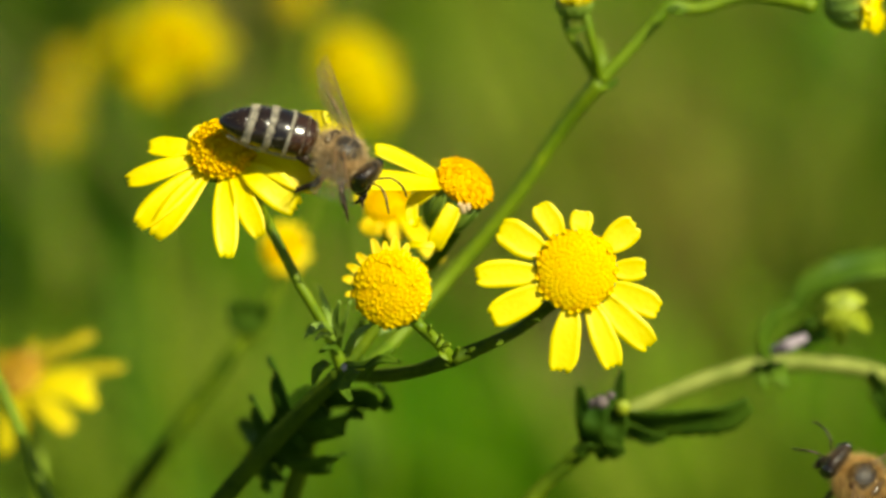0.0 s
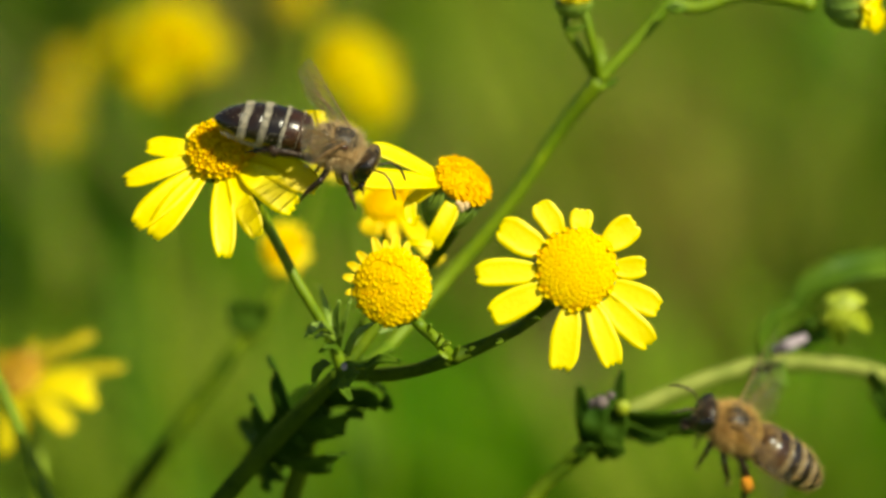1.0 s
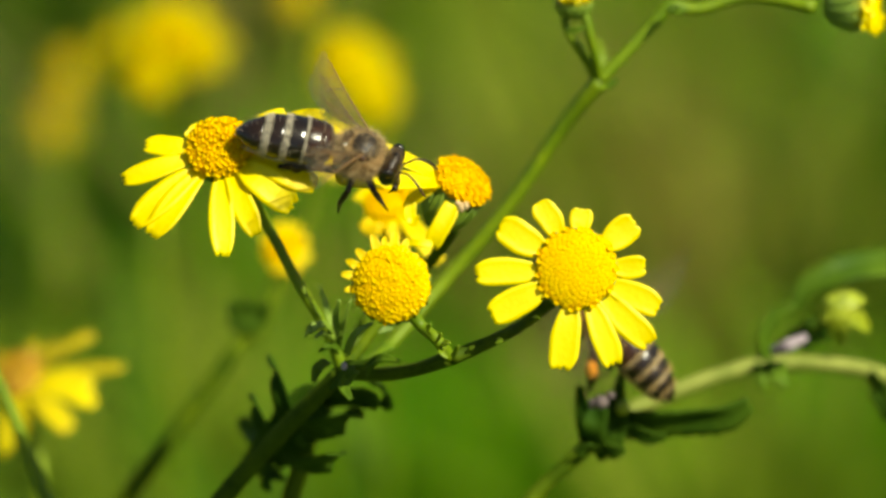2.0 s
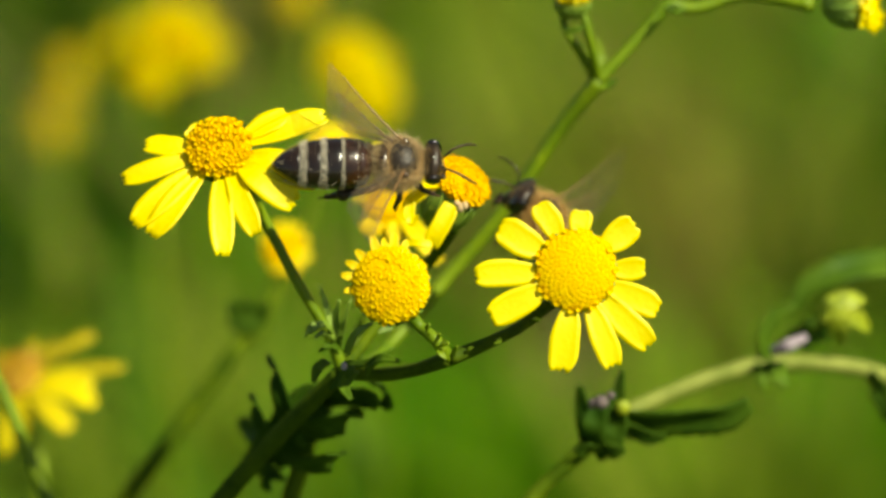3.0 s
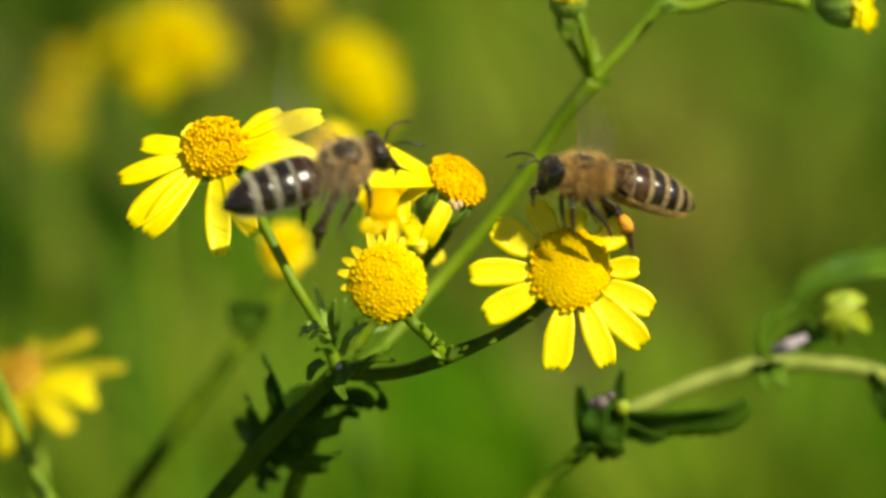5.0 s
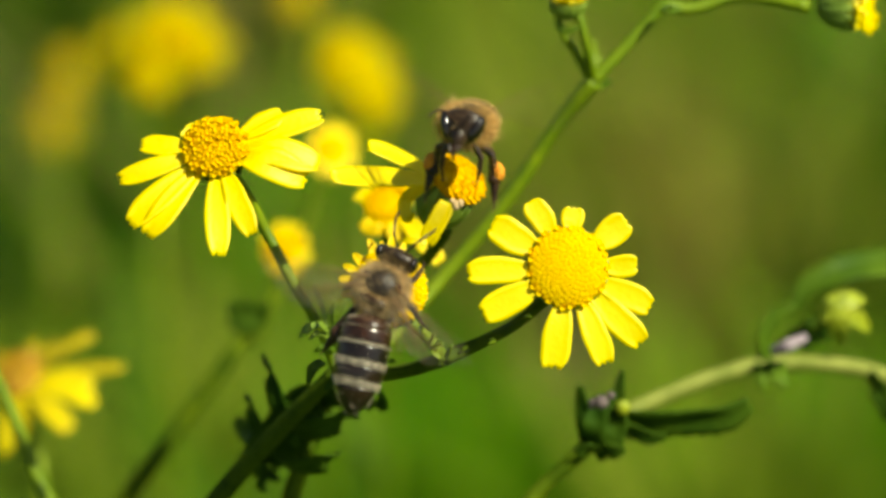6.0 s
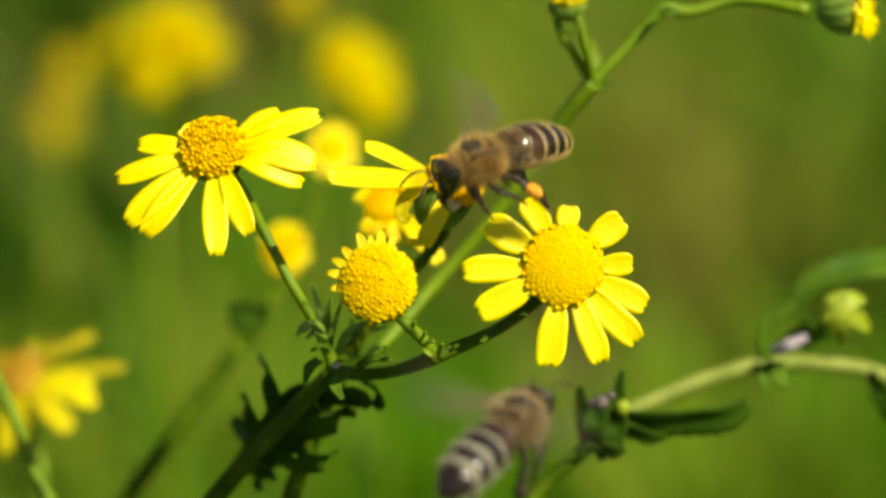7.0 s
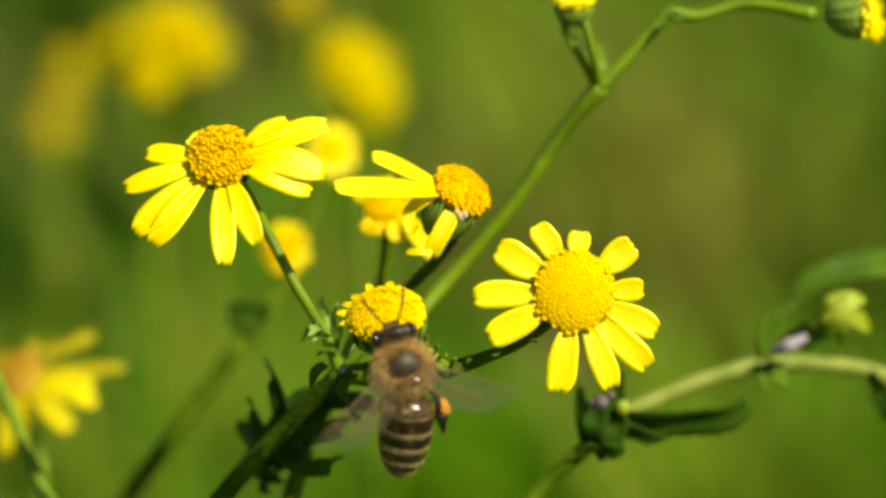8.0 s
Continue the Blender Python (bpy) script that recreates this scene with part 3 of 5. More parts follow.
    for pts, ws, key in (([(1052, 138, 25), (1030, 115, 26), (1015, 90, 26)], [9, 9, 2], "s"), ([(1055, 138, 25), (1056, 100, 26), (1052, 65, 26)], [9, 9, 2], "t"),
                         ([(1050, 150, 25), (1068, 148, 25), (1082, 138, 25)], [8, 8, 3], "u"), ([(1175, 12, 22), (1190, 16, 20), (1205, 14, 20)], [8, 9, 3], "v"),
                         ([(990, 50, 20), (1010, 52, 19), (1025, 45, 19)], [5, 5, 2], "w")):
        made["bract_" + key] = leaf(plant, pts, ws, STALK if key in "st" else LEAF, (0, 0.3, 0.9), name="bract", seed=ord(key))
    made["nub"] = part("leaf_scar", egg((0, 0, 0), (0.0003, 0.0003, 0.0004)), LILAC, plant, "lilac scar at the fork", spot(600, 648, 3) - foot)
    return made


# ---- the plant behind to the side ----
def side_plant():
    foot = spot(760, 1500, 20)
    foot.z = 0
    plant = thing("ragwort_plant", foot, "pale stalked ragwort with a closed bud, most leaves coloured as shaded", "plant")
    g = foot
    pts = [Vector((0, 0, 0)), spot(900, 935, 26) - g, spot(960, 862, 27) - g, spot(1030, 800, 27) - g, spot(1090, 735, 31) - g]
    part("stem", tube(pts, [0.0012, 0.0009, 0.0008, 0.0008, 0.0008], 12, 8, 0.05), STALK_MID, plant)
    stalk(plant, [(1085, 742, 31), (1150, 712, 33), (1260, 668, 35), (1345, 646, 37), (1440, 643, 39), (1540, 657, 41), (1640, 694, 43)], [15, 15, 15, 16, 14, 14, 14], STALK_PALE)
    part("withered_leaf", tube([spot(1370, 622, 33) - g, spot(1395, 612, 32) - g, spot(1425, 598, 33) - g], [0.0005, 0.0007, 0.0004], 10, 6), LILAC, plant, "withered lilac leaf stub")
    # leaves turned down have shade painted into their green, upturned ones don't
    for i, (p, ws, mat, up) in enumerate((
            ([(1075, 748, 29), (1150, 748, 27), (1230, 744, 27), (1290, 737, 27), (1328, 715, 27)], [26, 34, 31, 28, 19], LEAF_SHADED, (-0.1, -0.6, 0.7)),
            ([(1050, 800, 28), (1078, 772, 26), (1092, 742, 26), (1088, 715, 26)], [22, 28, 24, 10], LEAF_SHADED, (-0.4, -0.5, 0.7)),
            ([(1045, 790, 28), (1050, 755, 24), (1058, 730, 24), (1062, 700, 24)], [20, 24, 20, 8], LEAF_SHADED, (-0.3, -0.5, 0.8)),
            ([(1085, 745, 30), (1120, 760, 26), (1150, 775, 26), (1180, 772, 26)], [12, 16, 14, 6], LEAF_SHADED, (-0.1, -0.6, 0.7)),
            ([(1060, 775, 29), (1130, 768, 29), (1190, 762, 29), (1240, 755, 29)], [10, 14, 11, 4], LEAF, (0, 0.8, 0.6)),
            ([(1050, 795, 29), (1038, 750, 25), (1030, 710, 25), (1025, 682, 25)], [20, 18, 14, 6], LEAF_SHADED, (-0.4, -0.5, 0.7)),
            ([(1080, 765, 28), (1095, 715, 27), (1098, 682, 27), (1103, 655, 27)], [14, 13, 10, 3], LEAF_SHADED, (-0.5, -0.4, 0.7)),
            ([(1062, 770, 28), (1064, 735, 26), (1072, 712, 26), (1080, 695, 26)], [22, 20, 12, 4], LEAF_SHADED, (-0.4, -0.5, 0.7)),
            ([(1050, 780, 27), (1034, 798, 25), (1018, 800, 25)], [22, 18, 5], LEAF_SHADED, (-0.3, -0.6, 0.7)),
            ([(1060, 780, 27), (1085, 798, 25), (1108, 796, 25)], [22, 18, 5], LEAF_SHADED, (-0.3, -0.6, 0.7)),
            ([(1398, 556, 47), (1425, 512, 47), (1480, 482, 47), (1560, 468, 49), (1640, 462, 51)], [6, 20, 28, 34, 24], LEAF, (0.2, 0.6, 0.7)),
            ([(1360, 640, 37), (1350, 600, 36), (1370, 560, 36), (1405, 540, 36)], [12, 16, 14, 5], LEAF, (0.5, 0.2, 0.8)),
            ([(1372, 640, 36), (1380, 670, 34), (1392, 685, 34)], [18, 15, 5], LEAF, (0.2, 0.5, 0.8)),
            ([(1345, 645, 36), (1352, 672, 34), (1345, 690, 34)], [12, 12, 4], LEAF, (0.2, 0.5, 0.8)),
            ([(1540, 660, 39), (1556, 690, 37), (1572, 745, 37)], [12, 20, 8], LEAF_SHADED, (-0.3, -0.4, 0.8)),
            ([(1415, 600, 41), (1450, 580, 43), (1490, 575, 43)], [26, 28, 10], LEAF_SHADED, (-0.3, -0.4, 0.8)))):
        leaf(plant, p, ws, mat, up, seed=40 + i, wave=0.1, teeth=0.06)
    part("bud", joined(egg((0, 0, 0), (0.0007, 0.0006, 0.0007)), egg((-0.0008, 0.0002, -0.0003), (0.0004, 0.0004, 0.0006)), egg((0.0009, 0.0002, 0.0006), (0.0004, 0.0004, 0.0004))), DRIED, plant, "dried brown bud core", spot(1064, 712, 20) - g)
    b = part("bud", egg((0, 0, 0), (0.0016, 0.0015, 0.0017)), BUD, plant, "closed yellow green bud", spot(1487, 550, 37) - g)
    for k in range(5):
        a = 2 * math.pi * k / 5 - 0.5
        w = turned((math.cos(a), math.sin(a), 0.3))
        q = turned((math.cos(a), math.sin(a), 0))
        part("bract", blade([q * 0.0006 + turned((0, 0, 0.0014)), q * 0.0016 + turned((0, 0, 0.0008)), q * 0.0026 + turned((0.0006, -0.0008, -0.0006))], [0.0004, 0.0010, 0.0003], w.normalized()), BUD, b)
    part("bud", egg((0, 0, 0), (0.0007, 0.0006, 0.0008)), BUD, plant, "tiny yellow green bud", spot(1102, 722, 25) - g)
    part("bud_stalk", tube([spot(1365, 640, 39) - g, spot(1400, 600, 41) - g, spot(1440, 575, 42) - g, spot(1480, 560, 41) - g], [0.0007, 0.0007, 0.0006, 0.0006], 10, 6), STALK_SHADED, plant)


# ---- ragworts out of focus behind ----
def plain_plant(label, heads, foot_x, w, seed, stem_mat=None, thick_stem=1.0, fork=None, old=False, golden=False, nodes=(), via=()):
    """A ragwort with one stem and a few heads: (x, y, w, facing, radius, petals)."""
    rnd = random.Random(seed)
    foot = spot(foot_x, 1200, w)
    foot.z = 0
    plant = thing("ragwort_plant", foot, label, "plant", "ragworts behind")
    cx, cy = fork if fork else (sum(h[0] for h in heads) / len(heads) * 0.7 + foot_x * 0.3, max(h[1] for h in heads) + 220)
    f = spot(cx, cy, w) - foot
    way = [spot(x, y, w) - foot for x, y in via][::-1] or [f * 0.5 + Vector((0.004, 0.002, 0))]
    part("stem", tube([Vector((0, 0, 0)), *way, f], [0.0010, 0.0008 * thick_stem, 0.0007 * thick_stem], 10, 8, 0.05), stem_mat or STALK, plant)
    for i, (x, y, hw, facing, rad, petals) in enumerate(heads):
        ax = turned(facing).normalized()
        p = spot(x, y, hw) - foot
        end = p - ax * rad * CELL * grow(hw) * 0.8
        part("stalk", tube([f, f.lerp(end, 0.5) + Vector((0, 0, -0.003)), end], [0.0007 * thick_stem, 0.0006 * thick_stem, 0.0008], 10, 8, 0.05), stem_mat or STALK, plant)
        flower_head(plant, (x, y, hw), facing, rad, petals, florets=70, seed=seed * 7 + i, open_share=0.3, mat=FLORET_BROWN if old else FLORET, shaded_mat=PETAL_SHADED if old else None, petal_mat=PETAL_DULL if old else PETAL_OLD if golden else PETAL)
    for x, y in nodes:
        q = spot(x, y, w) - foot
        for k in range(3):
            a = rnd.uniform(0.3, 2.6)
            d = (RIGHT * math.cos(a) + UPW * math.sin(a)) * rnd.uniform(0.0018, 0.0032)
            part("leaf", blade([q, q + d * 0.6, q + d * 1.2 - AWAY * 0.001], [0.0008, 0.0013, 0.0004], -AWAY, seed=k), LEAF_SHADED, plant)
    for i in range(5):
        a = rnd.uniform(0, 6.28)
        q = f * rnd.uniform(0.35, 0.9)
        d = Vector((math.cos(a), math.sin(a), 0.5)) * 0.02
        part("leaf", blade([q, q + d * 0.6, q + d * 1.2 + Vector((0, 0, -0.005))], [0.001, 0.0035, 0.0006], Vector((0, 0, 1)), teeth=0.3, seed=i), LEAF, plant)
    return plant


def spread(n, size, wide, start=0.0, sweep=6.283, squash=1.0):
    out = []
    for k in range(n):
        a = start + sweep * k / n
        s = size * (1 + 0.12 * math.sin(7.3 * k + start))
        out.append((math.cos(a) * s, -math.sin(a) * s * squash, wide, 0.12))
    return out


# ---- honey bees ----
MM = 0.00110


def spikes(points, rnd, length, wide, bow=0.3, lay=(0, 0, 0)):
    """Fine hairs: one thin bent strip for each (root, normal)."""
    v, f = [], []
    for p, n in points:
        d = (n + Vector((rnd.uniform(-1, 1), rnd.uniform(-1, 1), rnd.uniform(-1, 1))) * bow + Vector(lay)).normalized()
        s = d.cross(Vector((rnd.uniform(-1, 1), rnd.uniform(-1, 1), rnd.uniform(-1, 1)))).normalized() * wide
        h = length * rnd.uniform(0.55, 1.15)
        k = len(v)
        v += [p - s, p + s, p + d * h * 0.6 + s * 0.7, p + d * h * 0.6 - s * 0.7, p + d * h + Vector(lay) * h * 0.3]
        f += [[k, k + 1, k + 2, k + 3], [k + 3, k + 2, k + 4]]
    return v, f


def on_egg(centre, radii, n, rnd, keep=None):
    out = []
    while len(out) < n:
        d = Vector((rnd.gauss(0, 1), rnd.gauss(0, 1), rnd.gauss(0, 1))).normalized()
        if keep and not keep(d):
            continue
        out.append((Vector(centre) + Vector((d.x * radii[0], d.y * radii[1], d.z * radii[2])), Vector((d.x / radii[0], d.y / radii[1], d.z / radii[2])).normalized()))
    return out


BELLY = [(0, 0.60), (0.03, 1.20), (0.07, 1.58), (0.15, 1.80), (0.26, 1.87), (0.48, 1.84), (0.64, 1.70), (0.78, 1.40), (0.90, 0.94), (0.97, 0.46), (1.0, 0.15)]


def belly_radius(s):
    for (a, ra), (b, rb) in zip(BELLY, BELLY[1:]):
        if s <= b:
            return ra + (rb - ra) * (s - a) / (b - a)
    return 0.16


def belly_ring(s, swell=1.0, sides=24, length=8.0):
    """A ring of the abdomen at s from its waist to its tip; the tail bends down a little."""
    r = belly_radius(s) * swell
    x, z = -2.05 - s * length, -0.25 - 0.9 * s * s
    return [Vector((x, math.cos(2 * math.pi * k / sides) * r * 1.12, z + math.sin(2 * math.pi * k / sides) * r * 0.94)) * MM for k in range(sides)]


def belly_skin(s0, s1, lip, sides=24):
    rings = [belly_ring(s0, 0.96, sides)] + [belly_ring(s0 + (s1 - s0) * u, 1.0 + lip * u, sides) for u in (0.1, 0.35, 0.6, 0.85, 1.0)] + [belly_ring(s1, 0.95, sides)]
    v, f = [p for r in rings for p in r], []
    for i in range(len(rings) - 1):
        for k in range(sides):
            a, b = i * sides + k, i * sides + (k + 1) % sides
            f.append([a, a + sides, b + sides, b])
    f += [list(range(sides)), [len(v) - sides + k for k in range(sides)][::-1]]
    return v, f


def wing_shape(length, wide, fore):
    """A thin wing in the plane x back, y out, with a rounded outline."""
    outline = [0.10, 0.32, 0.55, 0.80, 0.98, 1.0, 0.88, 0.5, 0.12] if fore else [0.15, 0.5, 0.85, 1.0, 0.95, 0.75, 0.45, 0.1]
    rows = []
    n = 16
    for i in range(n + 1):
        u = i / n
        h = along(outline, u) * wide
        rows.append([(Vector((-h * (j / 4) + 0.10 * length * u * u, length * u, 0.05 * length * math.sin(3 * j / 4 + 4 * u) * 0.25)), Vector((0, 0, 1))) for j in range(5)])
    return sheet(rows, 0.012 * MM)


def wing_veins(length, wide, fore):
    lines = [[(0, 0, 0), (0.03 * length, 0.5 * length, 0), (0.08 * length, 0.9 * length, 0)],
             [(0, 0, 0), (-0.35 * wide, 0.35 * length, 0), (-0.30 * wide, 0.8 * length, 0)],
             [(0, 0, 0), (-0.55 * wide, 0.45 * length, 0), (-0.78 * wide, 0.72 * length, 0)],
             [(0.02 * length, 0.55 * length, 0), (-0.25 * wide, 0.6 * length, 0), (-0.6 * wide, 0.6 * length, 0)],
             [(0.05 * length, 0.72 * length, 0), (-0.15 * wide, 0.70 * length, 0), (-0.30 * wide, 0.78 * length, 0)],
             [(-0.40 * wide, 0.32 * length, 0), (-0.55 * wide, 0.38 * length, 0), (-0.62 * wide, 0.50 * length, 0)]]
    if not fore:
        lines = lines[:3]
    return [tube([Vector(p) for p in q], [0.10 * MM, 0.07 * MM, 0.03 * MM] if i == 0 else [0.045 * MM, 0.036 * MM, 0.022 * MM], 5, 5) for i, q in enumerate(lines)]


def leg_shape(knees, radii):
    bits = []
    for (a, b), (ra, rm, rb) in zip(zip(knees, knees[1:]), radii):
        a, b = Vector(a) * MM, Vector(b) * MM
        bits.append(joined(tube([a, a.lerp(b, 0.5), b], [ra * MM, rm * MM, rb * MM], 8, 4, flat=0.75), egg(b, (rb * 1.1 * MM,) * 3, rings=6, sides=8)))
    return bits


WAIST = Vector((-2.0, 0, -0.25)) * MM


def honey_bee(label, seed, pollen, rump, FUR, cuts, bands, front_hair):
    rnd = random.Random(seed)
    bee = thing("honey_bee", (0, 0, 0), label, "bee", "honey bees")
    out = {"bee": bee}
    # thorax and its coat
    th = part("thorax", egg((0.1 * MM, 0, -0.16 * MM), (2.05 * MM, 1.96 * MM, 1.58 * MM)), FUR_SKIN, bee)
    shield = part("thorax_shield", egg((0.30 * MM, 0, 0.28 * MM), (1.55 * MM, 1.70 * MM, 1.28 * MM), rings=14), SHIELD, th, "bare dark shiny back plate")
    part("scutellum", egg((-1.12 * MM, 0, 0.94 * MM), (0.46 * MM, 1.25 * MM, 0.42 * MM)), SHELL_BROWN, th)
    bald = lambda d: not (d.z > 0.15 and rnd.random() < 4 * (1.0 - math.hypot(d.y / (0.70 if pollen else 0.66), (d.x - 0.06) / (0.56 if pollen else 0.58))))
    coat = joined(spikes(on_egg((0.1 * MM, 0, -0.16 * MM), (1.95 * MM, 1.92 * MM, 1.52 * MM), 7500, rnd, bald), rnd, (0.78 if pollen else 0.62) * MM, 0.014 * MM, 0.6, (-0.15, 0, 0.1)),
                  spikes(on_egg((0.1 * MM, 0, -0.16 * MM), (1.98 * MM, 1.95 * MM, 1.55 * MM), 2200 if pollen else 1500, rnd, bald), rnd, (1.2 if pollen else 1.05) * MM, 0.011 * MM, 0.5, (-0.25, 0, 0.1)),
                  spikes(on_egg((0.30 * MM, 0, 0.28 * MM), (1.53 * MM, 1.68 * MM, 1.26 * MM), 380, rnd, lambda d: d.z > 0.2), rnd, 0.34 * MM, 0.010 * MM, 0.7, (-0.4, 0, 0)))
    tagged(part("fur", coat, FUR, th, "dense tan fur", smooth=False), kind="stuff")
    for sgn in (1, -1):
        part("tegula", egg((0.55 * MM, 1.42 * sgn * MM, 0.92 * MM), (0.42 * MM, 0.30 * MM, 0.26 * MM), rings=8, sides=10), SHELL_BROWN, th, "brown knob over the wing root")
    # abdomen: plates with pale hair bands
    ab = part("abdomen", belly_skin(0.0, 0.99, -0.03), SHELL, bee)
    for i, (s0, s1, q) in enumerate(zip(cuts, cuts[1:], bands)):
        m = s0 + (s1 - s0) * q
        part("plate", belly_skin(m, s1 + 0.006, 0.02), SHELL_BROWN if i < rump else SHELL, ab)
        if q:
            part("hair_band", belly_skin(s0, m, 0.0), BAND_TAN if pollen else BAND, ab, "pale felt band")
    coat, fringe, loose = [], [], []
    for _ in range(15000):
        s = rnd.uniform(0.02, 0.985)
        ring = belly_ring(s, 1.0)
        k = rnd.randrange(24)
        p = ring[k].lerp(ring[(k + 1) % 24], rnd.random())
        n = Vector((-0.25, math.cos(2 * math.pi * (k + 0.5) / 24), math.sin(2 * math.pi * (k + 0.5) / 24))).normalized()
        # felt: thick at the root of a plate, ragged where it ends
        felt = 0.0
        for a, b, q in zip(cuts, cuts[1:], bands):
            if q and a - 0.02 <= s <= a + (b - a) * q:
                felt = 1.0 if s < a + (b - a) * q * 0.55 else 0.35
        if (n.z < -0.50 and s < 0.85) or s < 0.04:
            coat.append((p, n))
        elif rnd.random() < felt * 0.46:
            fringe.append((p, n))
        elif (s < front_hair and n.z > -0.2 and rnd.random() < 0.45) or rnd.random() < 0.015:
            loose.append((p, n))
    hairs = joined(spikes(coat, rnd, 0.36 * MM, 0.007 * MM, 0.25, (-1.1, 0, 0)), spikes(fringe, rnd, 0.24 * MM, 0.014 * MM, 0.22, (-1.5, 0, 0)), spikes(loose, rnd, 0.46 * MM, 0.009 * MM, 0.3, (-0.5, 0, 0)))
    tagged(part("fur", hairs, FUR if pollen else FUR_GREY, ab, "fine pale hairs", smooth=False), kind="stuff")
    ab.location = WAIST
    for me in {ab.data} | {c.data for c in ab.children}:
        me.transform(Matrix.Translation(-WAIST))
    out["abdomen"] = ab
    part("waist", tube([Vector((-1.4, 0, -0.2)) * MM, Vector((-2.3, 0, -0.25)) * MM], [0.85 * MM, 0.62 * MM], 14, 3), SHELL, bee)
    # head
    tilt = Matrix.Rotation(radians(12), 4, "Y")
    skull = joined(egg((2.72 * MM, 0, -0.30 * MM), (0.80 * MM, 1.66 * MM, 1.46 * MM), tilt, 14, 22), egg((3.10 * MM, 0, -1.35 * MM), (0.60 * MM, 0.85 * MM, 0.95 * MM), tilt))
    skull = ([Vector((q.x, q.y * (1.05 + 0.20 * q.z / MM), q.z)) for q in skull[0]], skull[1])
    hd = part("head", skull, FACE, bee)
    out["head"] = hd
    for sgn in (1, -1):
        part("eye", egg((2.82 * MM, sgn * 1.24 * MM, -0.36 * MM), (0.70 * MM, 0.52 * MM, 1.22 * MM), Matrix.Rotation(radians(-18 * sgn), 4, "X")), EYE_GLOSS, hd, "large glossy black eye")
        root, elbow = Vector((3.46, sgn * 0.35, -0.20)) * MM, Vector((4.40, sgn * 0.95, 0.50)) * MM
        ant = part("antenna", tube([root, root.lerp(elbow, 0.5), elbow], [0.095 * MM, 0.085 * MM, 0.095 * MM], 8, 4), LEG, hd)
        part("flagellum", tube([elbow, elbow + Vector((0.75, sgn * 0.35, -0.12)) * MM, elbow + Vector((1.5, sgn * 0.65, -0.60)) * MM, elbow + Vector((1.9, sgn * 0.7, -0.95)) * MM], [0.085 * MM, 0.105 * MM, 0.105 * MM, 0.08 * MM], 8, 5, 0.04), LEG, ant)
        part("mandible", tube([Vector((3.55, sgn * 0.45, -1.9)) * MM, Vector((3.7, sgn * 0.30, -2.35)) * MM, Vector((3.72, sgn * 0.05, -2.6)) * MM], [0.22 * MM, 0.18 * MM, 0.07 * MM], 8, 4), LEG, hd)
    part("tongue", tube([Vector((3.5, 0, -2.0)) * MM, Vector((3.45, 0, -2.9)) * MM, Vector((3.2, 0, -3.3)) * MM], [0.18 * MM, 0.12 * MM, 0.05 * MM], 8, 4), SHELL_BROWN, hd)
    part("clypeus", egg((3.40 * MM, 0, -1.22 * MM), (0.30 * MM, 0.56 * MM, 0.66 * MM), Matrix.Rotation(radians(8), 4, "Y"), 10, 14), FACE, hd, "shiny dark brown face shield")
    part("labrum", egg((3.44 * MM, 0, -2.02 * MM), (0.14 * MM, 0.36 * MM, 0.22 * MM), None, 8, 12), LEG, hd)
    for y, z in ((0, 1.16), (0.26, 0.98), (-0.26, 0.98)):
        part("ocellus", egg((2.86 * MM, y * MM, z * MM), (0.13 * MM,) * 3, None, 6, 8), EYE_GLOSS, hd)
    tuft_on = lambda d: (d.x < 0.15 and (abs(d.y) < 0.75 or d.x < -0.3)) or (d.z > 0.45 and abs(d.y) < 0.55) or (d.z < -0.2 and abs(d.y) > 0.55 and d.x < 0.5)
    hairs = joined(spikes(on_egg((2.70 * MM, 0, -0.30 * MM), (0.78 * MM, 1.48 * MM, 1.42 * MM), 800, rnd, tuft_on), rnd, 0.42 * MM, 0.010 * MM, 0.45),
                   spikes(on_egg((2.78 * MM, 0, -0.50 * MM), (0.78 * MM, 0.95 * MM, 1.30 * MM), 800, rnd, lambda d: d.x > 0.3), rnd, 0.24 * MM, 0.009 * MM, 0.4))
    tagged(part("fur", hairs, FUR_BROWN, hd, "short brown hair", smooth=False), kind="stuff")
    # legs, each turning about its hip
    for name, hip, knees, radii, kind in (
            ("fore_leg", (1.15, 0.75, -1.45), [(0, 0, 0), (0.7, 0.75, -0.75), (1.35, 0.75, -1.9), (1.75, 0.55, -2.9)], [(0.30, 0.34, 0.24), (0.24, 0.26, 0.18), (0.15, 0.12, 0.08)], "f"),
            ("middle_leg", (0.1, 0.95, -1.55), [(0, 0, 0), (-0.15, 1.15, -0.9), (-0.75, 1.30, -2.3), (-0.95, 1.1, -3.6)], [(0.30, 0.36, 0.26), (0.26, 0.30, 0.20), (0.20, 0.14, 0.08)], "m"),
            ("hind_leg", (-0.9, 0.95, -1.45), [(0, 0, 0), (-1.3, 0.95, -0.75), (-2.5, 1.05, -2.5), (-2.95, 0.95, -4.0), (-3.1, 0.85, -4.9)], [(0.32, 0.40, 0.30), (0.28, 0.48, 0.55), (0.48, 0.40, 0.22), (0.12, 0.09, 0.06)], "h")):
